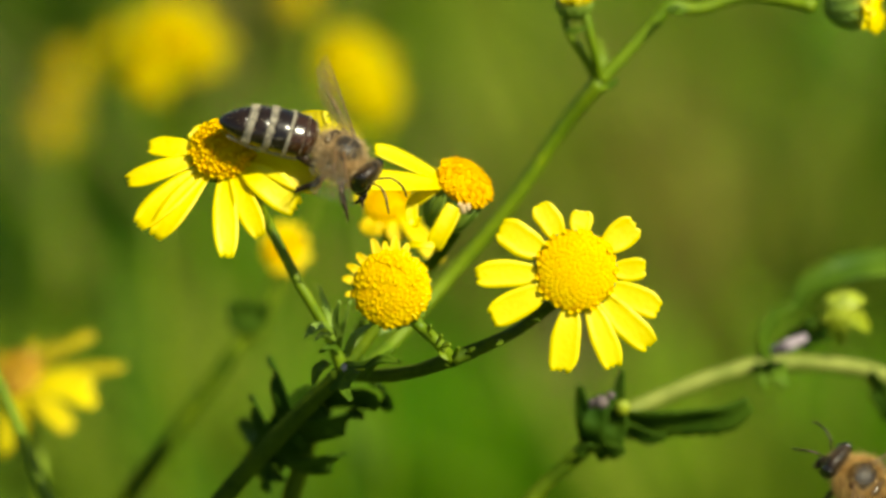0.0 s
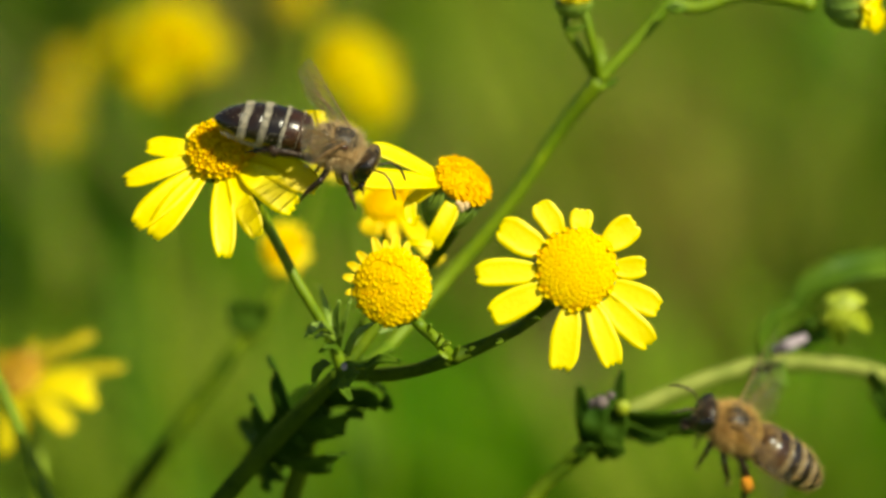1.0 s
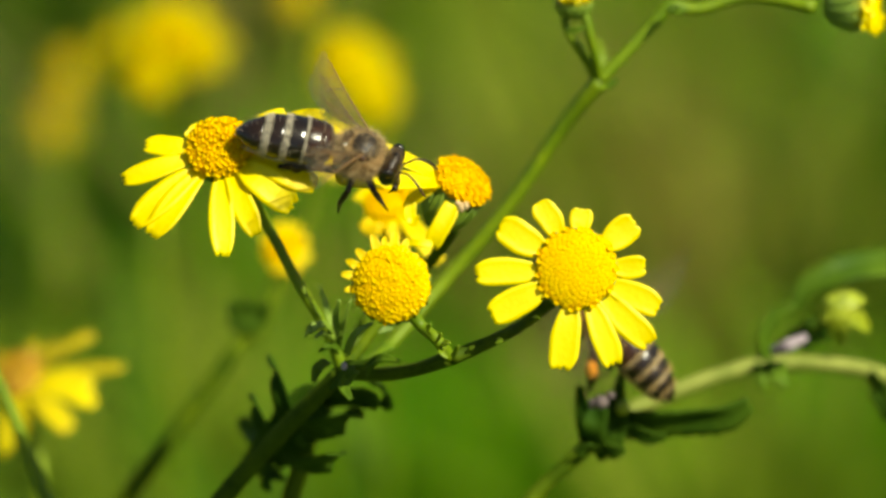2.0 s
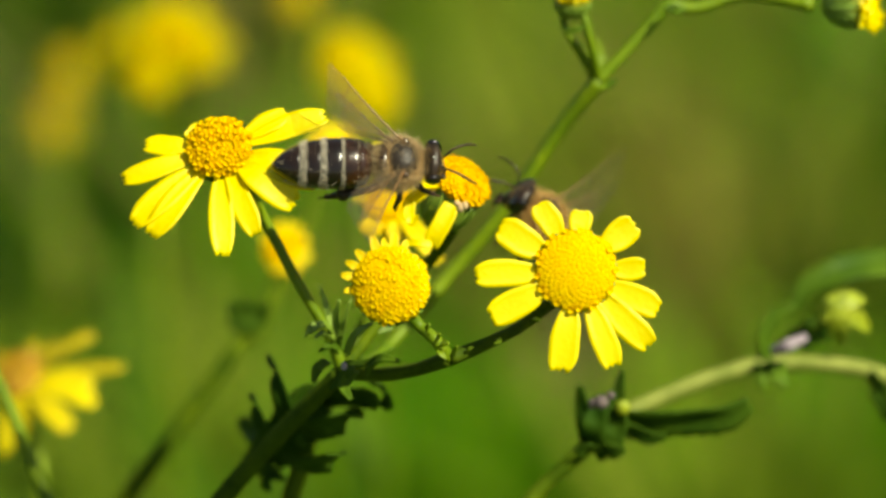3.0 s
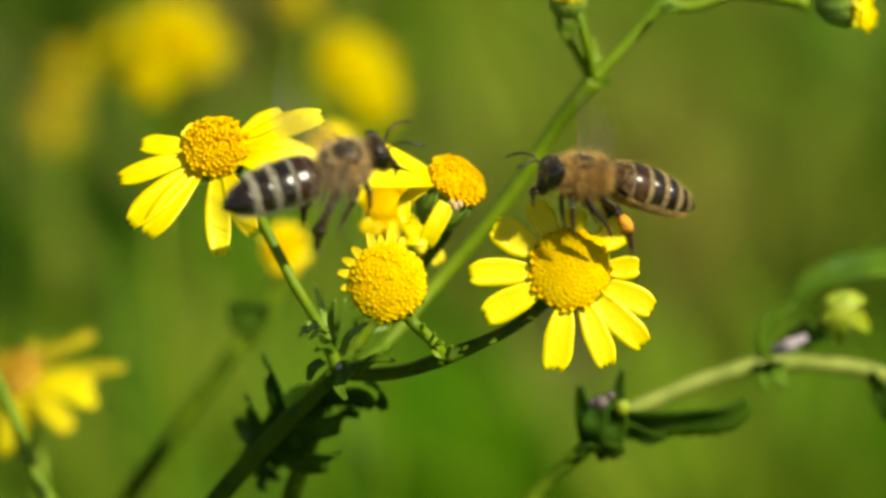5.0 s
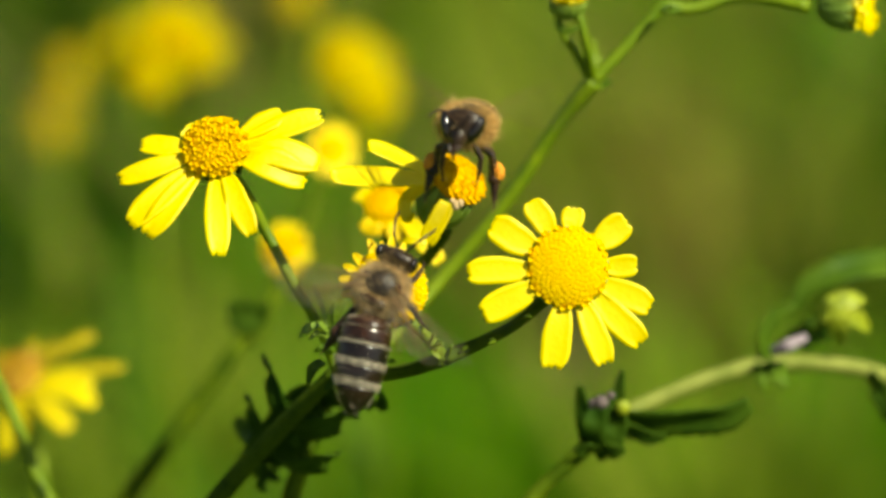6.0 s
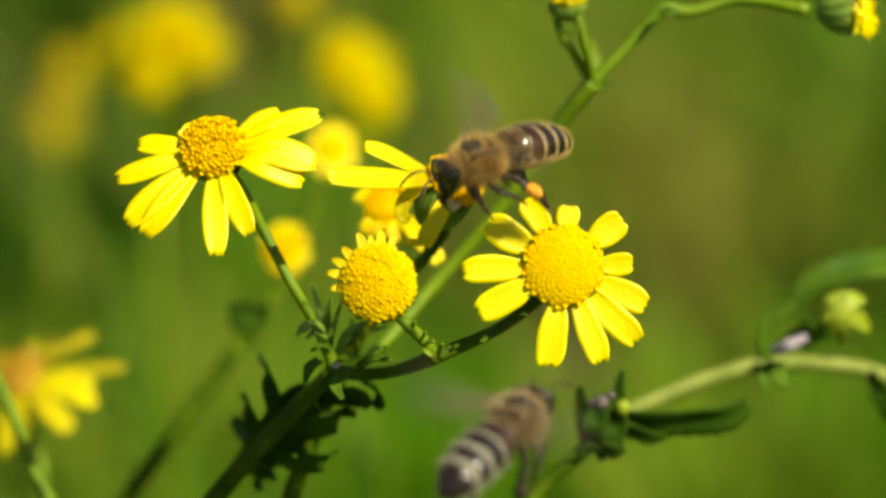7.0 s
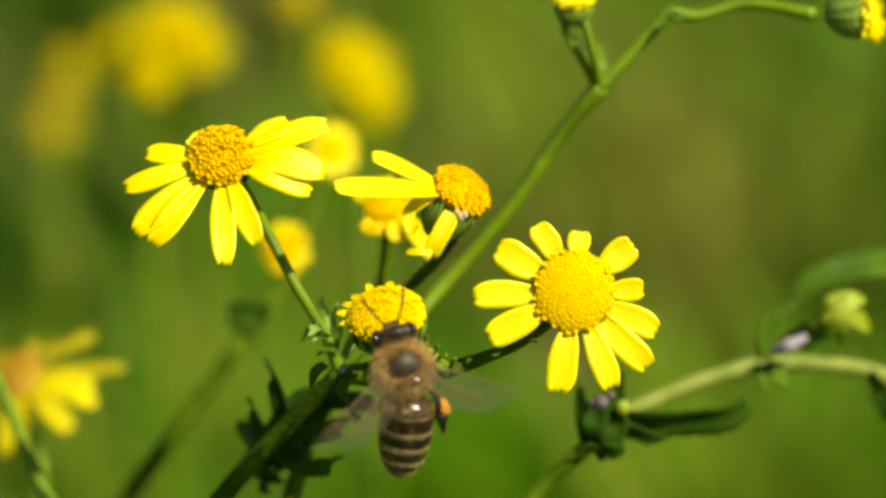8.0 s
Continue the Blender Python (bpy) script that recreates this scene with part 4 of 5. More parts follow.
        for sgn in (1, -1):
            pts = [(a, b * sgn, c) for a, b, c in knees]
            pieces = leg_shape(pts, radii)
            lg = part(name, pieces[0], LEG, bee, "", Vector((hip[0], hip[1] * sgn, hip[2])) * MM)
            for piece, kind_name in zip(pieces[1:], ("shin", "foot", "toe")):
                part(kind_name, piece, LEG, lg)
            out[name + ("_l" if sgn > 0 else "_r")] = lg
            roots = []
            for _ in range(80):
                i = rnd.randrange(len(pts) - 1)
                p = Vector(pts[i]).lerp(Vector(pts[i + 1]), rnd.random()) * MM
                n = Vector((rnd.gauss(0, 1), rnd.gauss(0, 1), rnd.gauss(0, 1))).normalized()
                roots.append((p + n * 0.2 * MM, n))
            tagged(part("fur", spikes(roots, rnd, 0.34 * MM, 0.008 * MM, 0.2), FUR, lg, smooth=False), kind="stuff")
            if kind == "h" and pollen:
                a, b = Vector(pts[1]), Vector(pts[2])
                m = a.lerp(b, 0.72) + Vector((0, 0.35 * sgn, 0))
                way = (b - a).normalized().to_track_quat("X", "Z").to_matrix().to_4x4()
                lump = egg(m * MM, (0.82 * MM, 0.52 * MM, 0.54 * MM), way, 12, 14)
                rough = [p + (p - m * MM) * 0.16 * noise.noise(p * 2600) for p in lump[0]]
                part("pollen", (rough, lump[1]), POLLEN, lg, "orange pollen load")
    # wings, each turning about its root
    for fore in (True, False):
        length, wide = (8.8 * MM, 2.9 * MM) if fore else (6.4 * MM, 2.0 * MM)
        for sgn in (1, -1):
            flip = Matrix.Diagonal((1, sgn, 1, 1))
            root = Vector((0.55 if fore else -0.15, 1.15 * sgn, 1.15 if fore else 1.0)) * MM
            sh = moved(wing_shape(length, wide, fore), flip)
            wg = part("fore_wing" if fore else "hind_wing", sh, WING, bee, "clear brownish veined wing", root)
            for line in wing_veins(length, wide, fore):
                part("vein", moved(line, flip), VEIN, wg)
            out[("fore" if fore else "hind") + ("_l" if sgn > 0 else "_r")] = wg
    return out


def bee_at(x, y, w, forward, back):
    """A bee's pose: its thorax at a place, the ways of its head and of its back as across, up and towards the lens."""
    f = turned(forward).normalized()
    z = turned(back)
    z = (z - f * z.dot(f)).normalized()
    m = Matrix((f, z.cross(f), z)).transposed().to_4x4()
    return Matrix.Translation(spot(x, y, w)) @ m


# ---- build ----
ground()
def thick(x, y, rnd):
    edge = min(0.45 - abs(x), y - 0.36, 1.7 - y)
    if rnd.random() > edge / 0.16 + 0.05:
        return False
    if any(math.hypot(x - a, (y - b) * 0.6) < 0.016 and rnd.random() < 0.9 for a, b in ((0.1, 0.6), (-0.09, 0.61), (-0.03, 0.72), (-0.12, 0.78), (0.12, 0.77), (0.045, 0.56))):
        return False
    if math.hypot(x - 0.068, (y - 0.57) * 0.5) < 0.045 and rnd.random() < 0.7:
        return False
    if x < -0.06 and rnd.random() < 0.25:
        return False
    return rnd.random() < 0.30 + 0.70 * max(0, min(1, 0.5 + 1.1 * noise.noise((x * 7 + 3, y * 5, 1.5)) + 1.5 * noise.noise((x * 24, y * 15, 7.5))))
blades_of("meadow_grass", GRASS, "fresh green meadow grass in uneven tufts", 12000, -0.45, 0.45, 0.36, 1.7, (0.05, 0.18), (0.003, 0.006), 21, thick)
def fading(x, y, rnd):
    return rnd.random() < math.exp(-(x * x + (y - 0.9) ** 2) / 0.9) and not (abs(x) < 0.33 and 0.46 < y < 1.58)
blades_of("meadow_grass", GRASS, "looser green meadow grass all round", 110000, -2.2, 2.2, -1.6, 3.0, (0.03, 0.10), (0.003, 0.006), 22, fading)
def tuft(places, size):
    return lambda x, y, rnd: any(math.hypot(x - a, (y - b) * 0.7) < size * rnd.uniform(0.2, 1.2) for a, b in places)
blades_of("dark_grass", GRASS_DARK, "deep green shorter grass tufts", 13000, -0.20, 0.24, 0.5, 1.05, (0.05, 0.13), (0.003, 0.006), 26, tuft(((0.145, 0.83), (0.13, 0.92), (0.112, 0.86), (0.16, 0.92), (0.12, 0.77), (0.10, 0.72), (0.12, 0.73), (0.105, 0.62), (0.13, 0.63), (0.10, 0.66), (-0.116, 0.74), (-0.125, 0.66), (-0.105, 0.60), (-0.075, 0.70), (-0.13, 0.80), (-0.088, 0.55), (-0.10, 0.50)), 0.026))
blades_of("pale_grass", GRASS_PALE, "pale yellowish green grass tufts", 26000, -0.15, 0.15, 0.42, 0.85, (0.06, 0.15), (0.003, 0.005), 24, tuft(((0.035, 0.73), (0.01, 0.78), (0.05, 0.72), (0.04, 0.65), (0.078, 0.615), (-0.052, 0.50), (0.066, 0.48), (0.025, 0.68), (0.068, 0.78)), 0.026))
blades_of("lush_grass", GRASS_LUSH, "lush bright green grass tufts", 26000, -0.16, 0.16, 0.42, 0.85, (0.05, 0.14), (0.003, 0.006), 25, tuft(((-0.004, 0.51), (0.03, 0.49), (0.11, 0.5), (0.0, 0.46), (0.09, 0.80), (0.13, 0.70), (0.055, 0.74), (0.03, 0.80), (-0.03, 0.62)), 0.026))
def bare(x, y, rnd):
    if x > 0.03 and y > 0.74 and rnd.random() < 0.9:
        return False
    if math.hypot(x - 0.068, (y - 0.56) * 0.5) < 0.045:
        return rnd.random() < 0.8
    return noise.noise((x * 9 + 11, y * 6, 4.5)) > 0.05
blades_of("dry_grass", STRAW, "dry straw coloured grass in patches between the green", 8000, -0.45, 0.45, 0.36, 1.7, (0.04, 0.17), (0.002, 0.004), 23, bare)

blades_of("dry_grass", STRAW, "small brown dry grass tufts", 26000, -0.12, 0.14, 0.5, 0.85, (0.06, 0.15), (0.002, 0.004), 27, tuft(((0.0615, 0.63), (0.059, 0.575), (0.052, 0.665), (0.10, 0.78), (0.005, 0.60)), 0.015))

VISITED = visited_plant()
side_plant()
plain_plant("bright yellow ragwort flower heads in the meadow behind", [(292, 62, 250, (-0.55, 0.36, 0.70), 32, spread(10, 84, 38, 0.2, squash=0.8)), (222, 85, 262, (-0.55, 0.36, 0.70), 28, spread(8, 64, 28, 0.5, squash=0.8)), (345, 88, 245, (-0.55, 0.36, 0.70), 28, spread(8, 60, 30, 0.9, squash=0.9)), (262, 140, 245, (-0.55, 0.36, 0.70), 24, spread(7, 50, 26, 0.9, squash=0.9))], 250, 255, 31)
plain_plant("bright yellow ragwort flower head in the meadow behind", [(606, 110, 250, (-0.55, 0.36, 0.70), 28, spread(10, 58, 36, 0.4)), (652, 170, 256, (-0.55, 0.36, 0.70), 26, spread(9, 52, 34, 0.4)), (660, 118, 262, (-0.55, 0.36, 0.70), 20, spread(7, 38, 24, 0.4))], 700, 255, 32)
plain_plant("yellow ragwort flower head far behind", [(92, 205, 430, (-0.5, 0.6, 0.5), 18, spread(8, 46, 17, 0.4, squash=1.25)), (125, 125, 430, (-0.3, 0.6, 0.6), 16, spread(7, 38, 15, 0.4))], 60, 430, 33, golden=True)
plain_plant("yellow ragwort flower head far behind", [(524, -4, 340, (-0.55, 0.36, 0.70), 18, spread(9, 34, 17, 0.1))], 560, 340, 34, golden=True)
plain_plant("ragwort with two small yellow heads on slanting green stalks", [
    (502, 440, 74, (-0.20, 0.55, 0.80), 30, spread(9, 44, 26, 0.3)),
    (586, 266, 85, (0.1, 0.5, 0.8), 26, spread(9, 46, 26, 0.1))],
    60, 60, 35, thick_stem=1.2, stem_mat=STALK_MID, nodes=((436, 590),), fork=(425, 608), golden=True, via=((330, 738), (225, 880), (110, 1030)))
plain_plant("ragwort head with hanging golden petals close behind the visited flowers", [
    (688, 362, 26, (-0.2, 0.6, 0.7), 40, [(-60, -20, 36, .1), (-40, 50, 40, .3), (-10, 52, 40, .3), (20, 60, 40, .3), (90, 95, 36, .2), (40, -40, 36, .1), (-10, -50, 36, .1)])],
    470, 26, 39, stem_mat=STALK_MID, fork=(640, 590), golden=True, via=((575, 720), (520, 860)))
plain_plant("drooping yellow ragwort head with a brownish disc", [(32, 668, 76, (-0.42, 0.55, 0.62), 48, [(196, -22, 26, .05), (136, -78, 28, .1), (140, 8, 36, .1), (146, 38, 32, .1), (100, 80, 40, .15), (14, 94, 34, .15), (-14, 128, 34, .15), (-80, 60, 34, .1), (74, -60, 26, .1), (30, -66, 22, .1), (-60, -40, 30, .1)])], 60, 80, 38, fork=(66, 800), old=True)
front = thing("grass_stalk", spot(180, 1150, 38), "thin bare green stalk leaning before the blurred flower", "stalk")
front.location.z = 0
part("stem", tube([Vector((0, 0, 0)), spot(120, 960, 38) - front.location, spot(60, 830, 38) - front.location, spot(10, 705, 38) - front.location, spot(-40, 600, 38) - front.location], [0.0010, 0.0009, 0.0007, 0.0006, 0.0005], 10, 8, 0.05), STALK, front)

BEE_A = honey_bee("dark banded honey bee without pollen", 51, False, 2, FUR, [0.0, 0.13, 0.28, 0.46, 0.66, 0.995], [0.0, 0.05, 0.20, 0.34, 0.22], 0.06)
BEE_B = honey_bee("brown banded honey bee with orange pollen loads", 52, True, 2, FUR_GOLD, [0.0, 0.15, 0.34, 0.52, 0.70, 0.86, 0.995], [0.0, 0.14, 0.28, 0.32, 0.32, 0.18], 0.12)


# ---- what moves ----
TIMES = (0, 0.5, 1, 1.5, 3, 3.5, 4, 4.5, 6, 6.5, 7, 7.5, 7.8, 8)
SWAY = {  # across and down in cells at each of the times, from the place at 4.5 s
    "none": [(0, 0)] * 14,
    "low_fork": [(9, 2), (10, -2), (9, 1), (9, 0), (9, 0), (7, 1), (-1, 3), (0, 0), (0, 1), (2, 3), (-6, -1), (-5, 1), (4, 5), (5, 6)],
    "mid_fork": [(12, 3), (12, -2), (12, 1), (12, 0), (9, 1), (11, 3), (-1, 0), (0, 0), (-1, 1), (5, 9), (-16, -3), (-9, 4), (5, 18), (6, 22)],
    "main": [(10, 2), (10, -3), (10, -1), (10, -2), (9, 1), (10, 5), (-6, -4), (0, 0), (-5, -4), (2, 8), (-13, -7), (-11, 1), (5, 30), (6, 38)],
    "left": [(12, 4), (10, 3), (8, 4), (6, 2), (5, 1), (9, 0), (3, -1), (0, 0), (-2, 1), (2, 6), (-6, 0), (-4, 4), (6, 12), (8, 16)],
    "lower": [(10, 12), (10, 2), (11, 9), (10, 4), (8, 6), (11, 9), (-8, 3), (0, 0), (4, 12), (6, 18), (-15, 2), (-6, 32), (0, 55), (0, 62)],
    "back": [(14, 4), (12, 1), (11, 1), (11, 1), (9, 1), (12, 4), (1, 1), (0, 0), (1, -3), (3, 3), (-4, -1), (-3, 3), (7, 13), (9, 17)],
    "up": [(12, 4), (14, 4), (11, 1), (12, 3), (9, 3), (12, 6), (3, 1), (0, 0), (0, 3), (3, 6), (-2, 6), (-5, 1), (8, 10), (11, 15)],
    "right": [(16, 6), (19, 10), (16, 3), (16, 10), (12, 4), (19, 14), (8, 3), (0, 0), (3, 7), (9, 10), (2, 14), (-1, -3), (13, 15), (17, 21)],
}


def drift(node, i, w):
    dx, dy = SWAY[node][i]
    return (RIGHT * dx - UPW * dy) * CELL * grow(w)


def swayed(ob, base, tip=None, reach=None, w=0.0, nods=()):
    """Rows for a part that goes with its base, and leans so that its tip follows."""
    rest = ob.location.copy()
    rows = []
    for i, t in enumerate(TIMES):
        a = drift(base, i, w)
        turn = Matrix.Identity(4)
        if tip:
            turn = reach.rotation_difference(reach + drift(tip, i, w) - a).to_matrix().to_4x4()
        if nods:
            turn = Matrix.Rotation(radians(settle(nods, t)[0]), 4, RIGHT)
        rows.append((t, Matrix.Translation(rest + a) @ turn))
    walk(ob, rows)


def settle(rows, t):
    for (a, *p), (b, *q) in zip(rows, rows[1:]):
        if t <= b:
            u = max(0.0, (t - a) / (b - a))
            return [x + (y - x) * u for x, y in zip(p, q)]
    return rows[-1][1:]


def flap(parts, fly, hold):
    """Wing beats in flight; small shivers while the bee clings. fly(t) is 0 to 1; hold: rows of time, then lift, sweep and roll at rest of the left and of the right wing."""
    for side, sgn in (("l", 1), ("r", -1)):
        for kind in ("fore", "hind"):
            ob = parts[kind + "_" + side]
            rest = ob.location.copy()
            rows = []
            for k in range(0, 241):
                g = fly(k / 30)
                rise, back, roll = settle(hold, k / 30)[0 if sgn > 0 else 3:][:3]
                lift = (1 - g) * (rise + 3 * math.sin(k * 1.7)) + g * (10 + 58 * (0, 1, -1)[k % 3])
                sweep = (1 - g) * back + g * (22 + 10 * (0, -1, 1)[k % 3]) + ((6 + 8 * g) if kind == "hind" else 0)
                rows.append((k / 30, Matrix.Translation(rest) @ Matrix.Rotation(radians(sweep * sgn), 4, "Z") @ Matrix.Rotation(radians(lift * sgn), 4, "X") @ Matrix.Rotation(radians((1 - g) * roll - 10 * g), 4, "Y")))
            walk(ob, rows)


def motions():
    v = VISITED
    tips = (("stem", "none", "low_fork", (598, 655, 11), None), ("stalk_mid", "low_fork", "mid_fork", (787, 634, 3), (598, 655, 11)),
            ("stalk_main", "mid_fork", "main", (1008, 486, 3.4), (787, 634, 3)), ("stalk_low", "mid_fork", "lower", (687, 506, -1.2), (787, 634, 3)),
            ("stalk_left", "low_fork", "left", (391, 287, 3.2), (598, 655, 11)), ("stalk_back", "low_fork", "back", (790, 370, 13), (598, 655, 11)),
            ("stalk_long", "low_fork", "up", (1050, 140, 24), (598, 655, 11)), ("stalk_top", "up", "right", (1430, 5, 22), (1050, 140, 24)))
    for key, base, tip, end, start in tips:
        reach = spot(*end) - (spot(*start) if start else v["plant"].location)
        swayed(v[key], base, tip, reach)
    for key, node in (("head_main", "main"), ("head_left", "left"), ("head_low", "lower"), ("head_back", "back"), ("fluff", "back"),
                      ("bud_right", "right"), ("bud_top", "up"), ("stalk_bud", "up"), ("stalk_bud_b", "up"), ("nub", "low_fork")):
        swayed(v[key], node, nods=((0, 0), (7.0, 0), (7.5, -14), (7.8, -32), (8.0, -38)) if key == "head_low" else ())
    for k in "abcdefghi":
        swayed(v["leaf_" + k], "low_fork")
    for k in "jklmnopqrstuvwxyzABCDEFGHIJKLM":
        swayed(v["bract_" + k], "mid_fork" if k in "oprxyzA" else "main" if k == "B" else "up" if k in "stuvw" else "low_fork")

    petals = sorted((c for c in v["head_left"].children if c.name.startswith("petal")), key=lambda c: c.name)
    spin = turned((-0.10, 0.42, 0.9)).normalized()
    for petal, share in ((petals[2], 0.7), (petals[3], 1.0)):
        walk(petal, [(t, Matrix.Rotation(radians(-a * share), 4, spin)) for t, a in ((0, 20), (1.5, 20), (3.0, 18), (3.2, 14), (3.5, 6), (3.8, 0), (8.0, 0))])

    walk(BEE_A["bee"], [
        (0.0, bee_at(601, 272, -2, (0.82, -0.55, 0.16), (0.38, 0.74, 0.56))),
        (0.3, bee_at(596, 275, -2, (0.75, -0.64, 0.15), (0.45, 0.67, 0.59))),
        (0.5, bee_at(599, 272, -2, (0.84, -0.53, 0.13), (0.36, 0.72, 0.60))),
        (1.0, bee_at(597, 257, -2, (0.91, -0.40, 0.00), (0.34, 0.77, 0.53))),
        (1.2, bee_at(607, 274, -2, (0.84, -0.53, 0.10), (0.35, 0.67, 0.65))),
        (1.5, bee_at(611, 265, -2, (0.91, -0.40, 0.14), (0.21, 0.71, 0.67))),
        (1.8, bee_at(622, 268, -2, (0.92, -0.36, 0.14), (0.16, 0.70, 0.69))),
        (2.8, bee_at(698, 282, -2, (1.00, 0.00, 0.00), (0.00, 0.42, 0.91))),
        (3.0, bee_at(704, 288, -2, (1.00, 0.00, 0.00), (0.00, 0.36, 0.93))),
        (3.2, bee_at(688, 254, -4, (0.99, 0.14, 0.07), (-0.15, 0.72, 0.68))),
        (3.5, bee_at(658, 207, -6, (0.98, 0.07, 0.17), (-0.12, 0.95, 0.30))),
        (3.6, bee_at(612, 177, -6, (0.94, 0.28, 0.18), (-0.32, 0.92, 0.24))),
        (3.8, bee_at(546, 84, -11, (0.93, 0.16, 0.33), (-0.25, 0.94, 0.24))),
        (4.0, bee_at(479, -4, -20, (1.00, 0.00, 0.00), (0.00, 0.97, 0.25))),
        (4.2, bee_at(483, -10, -22, (1.00, -0.03, 0.00), (0.03, 0.97, 0.25))),
        (4.4, bee_at(485, 23, -24, (0.98, -0.22, 0.00), (0.20, 0.93, 0.31))),
        (4.5, bee_at(489, 44, -25, (0.97, -0.24, 0.00), (0.23, 0.90, 0.36))),
        (4.6, bee_at(517, 115, -22, (0.99, -0.13, 0.00), (0.12, 0.92, 0.36))),
        (4.7, bee_at(537, 160, -16, (1.00, -0.03, 0.00), (0.03, 0.92, 0.39))),
        (5.2, bee_at(650, 340, -11, (0.70, 0.50, -0.2), (-0.1, 0.6, 0.75))),
        (5.8, bee_at(678, 505, -7, (0.50, 0.83, -0.23), (-0.11, 0.33, 0.94))),
        (6.0, bee_at(675, 514, -8, (0.44, 0.89, -0.12), (-0.16, 0.21, 0.96))),
        (6.2, bee_at(671, 521, -8, (0.48, 0.87, -0.12), (-0.13, 0.21, 0.97))),
        (6.4, bee_at(660, 545, -8, (0.62, 0.78, -0.07), (-0.10, 0.17, 0.98))),
        (6.5, bee_at(653, 568, -9, (0.68, 0.74, -0.00), (-0.10, 0.09, 0.99))),
        (6.6, bee_at(673, 593, -12, (0.77, 0.64, -0.00), (-0.16, 0.19, 0.97))),
        (6.8, bee_at(782, 642, -20, (0.84, 0.34, -0.43), (0.11, 0.67, 0.73))),
        (7.0, bee_at(913, 739, -26, (0.49, 0.46, -0.74), (-0.07, 0.87, 0.50))),
        (7.2, bee_at(1008, 838, -26, (0.55, 0.50, -0.62), (-0.2, 0.65, 0.70))),
        (7.5, bee_at(1160, 1010, -26, (0.8, -0.2, -0.2), (-0.1, 0.6, 0.75))),
        (8.0, bee_at(1300, 1300, -26, (0.8, -0.4, -0.2), (-0.1, 0.6, 0.75)))])
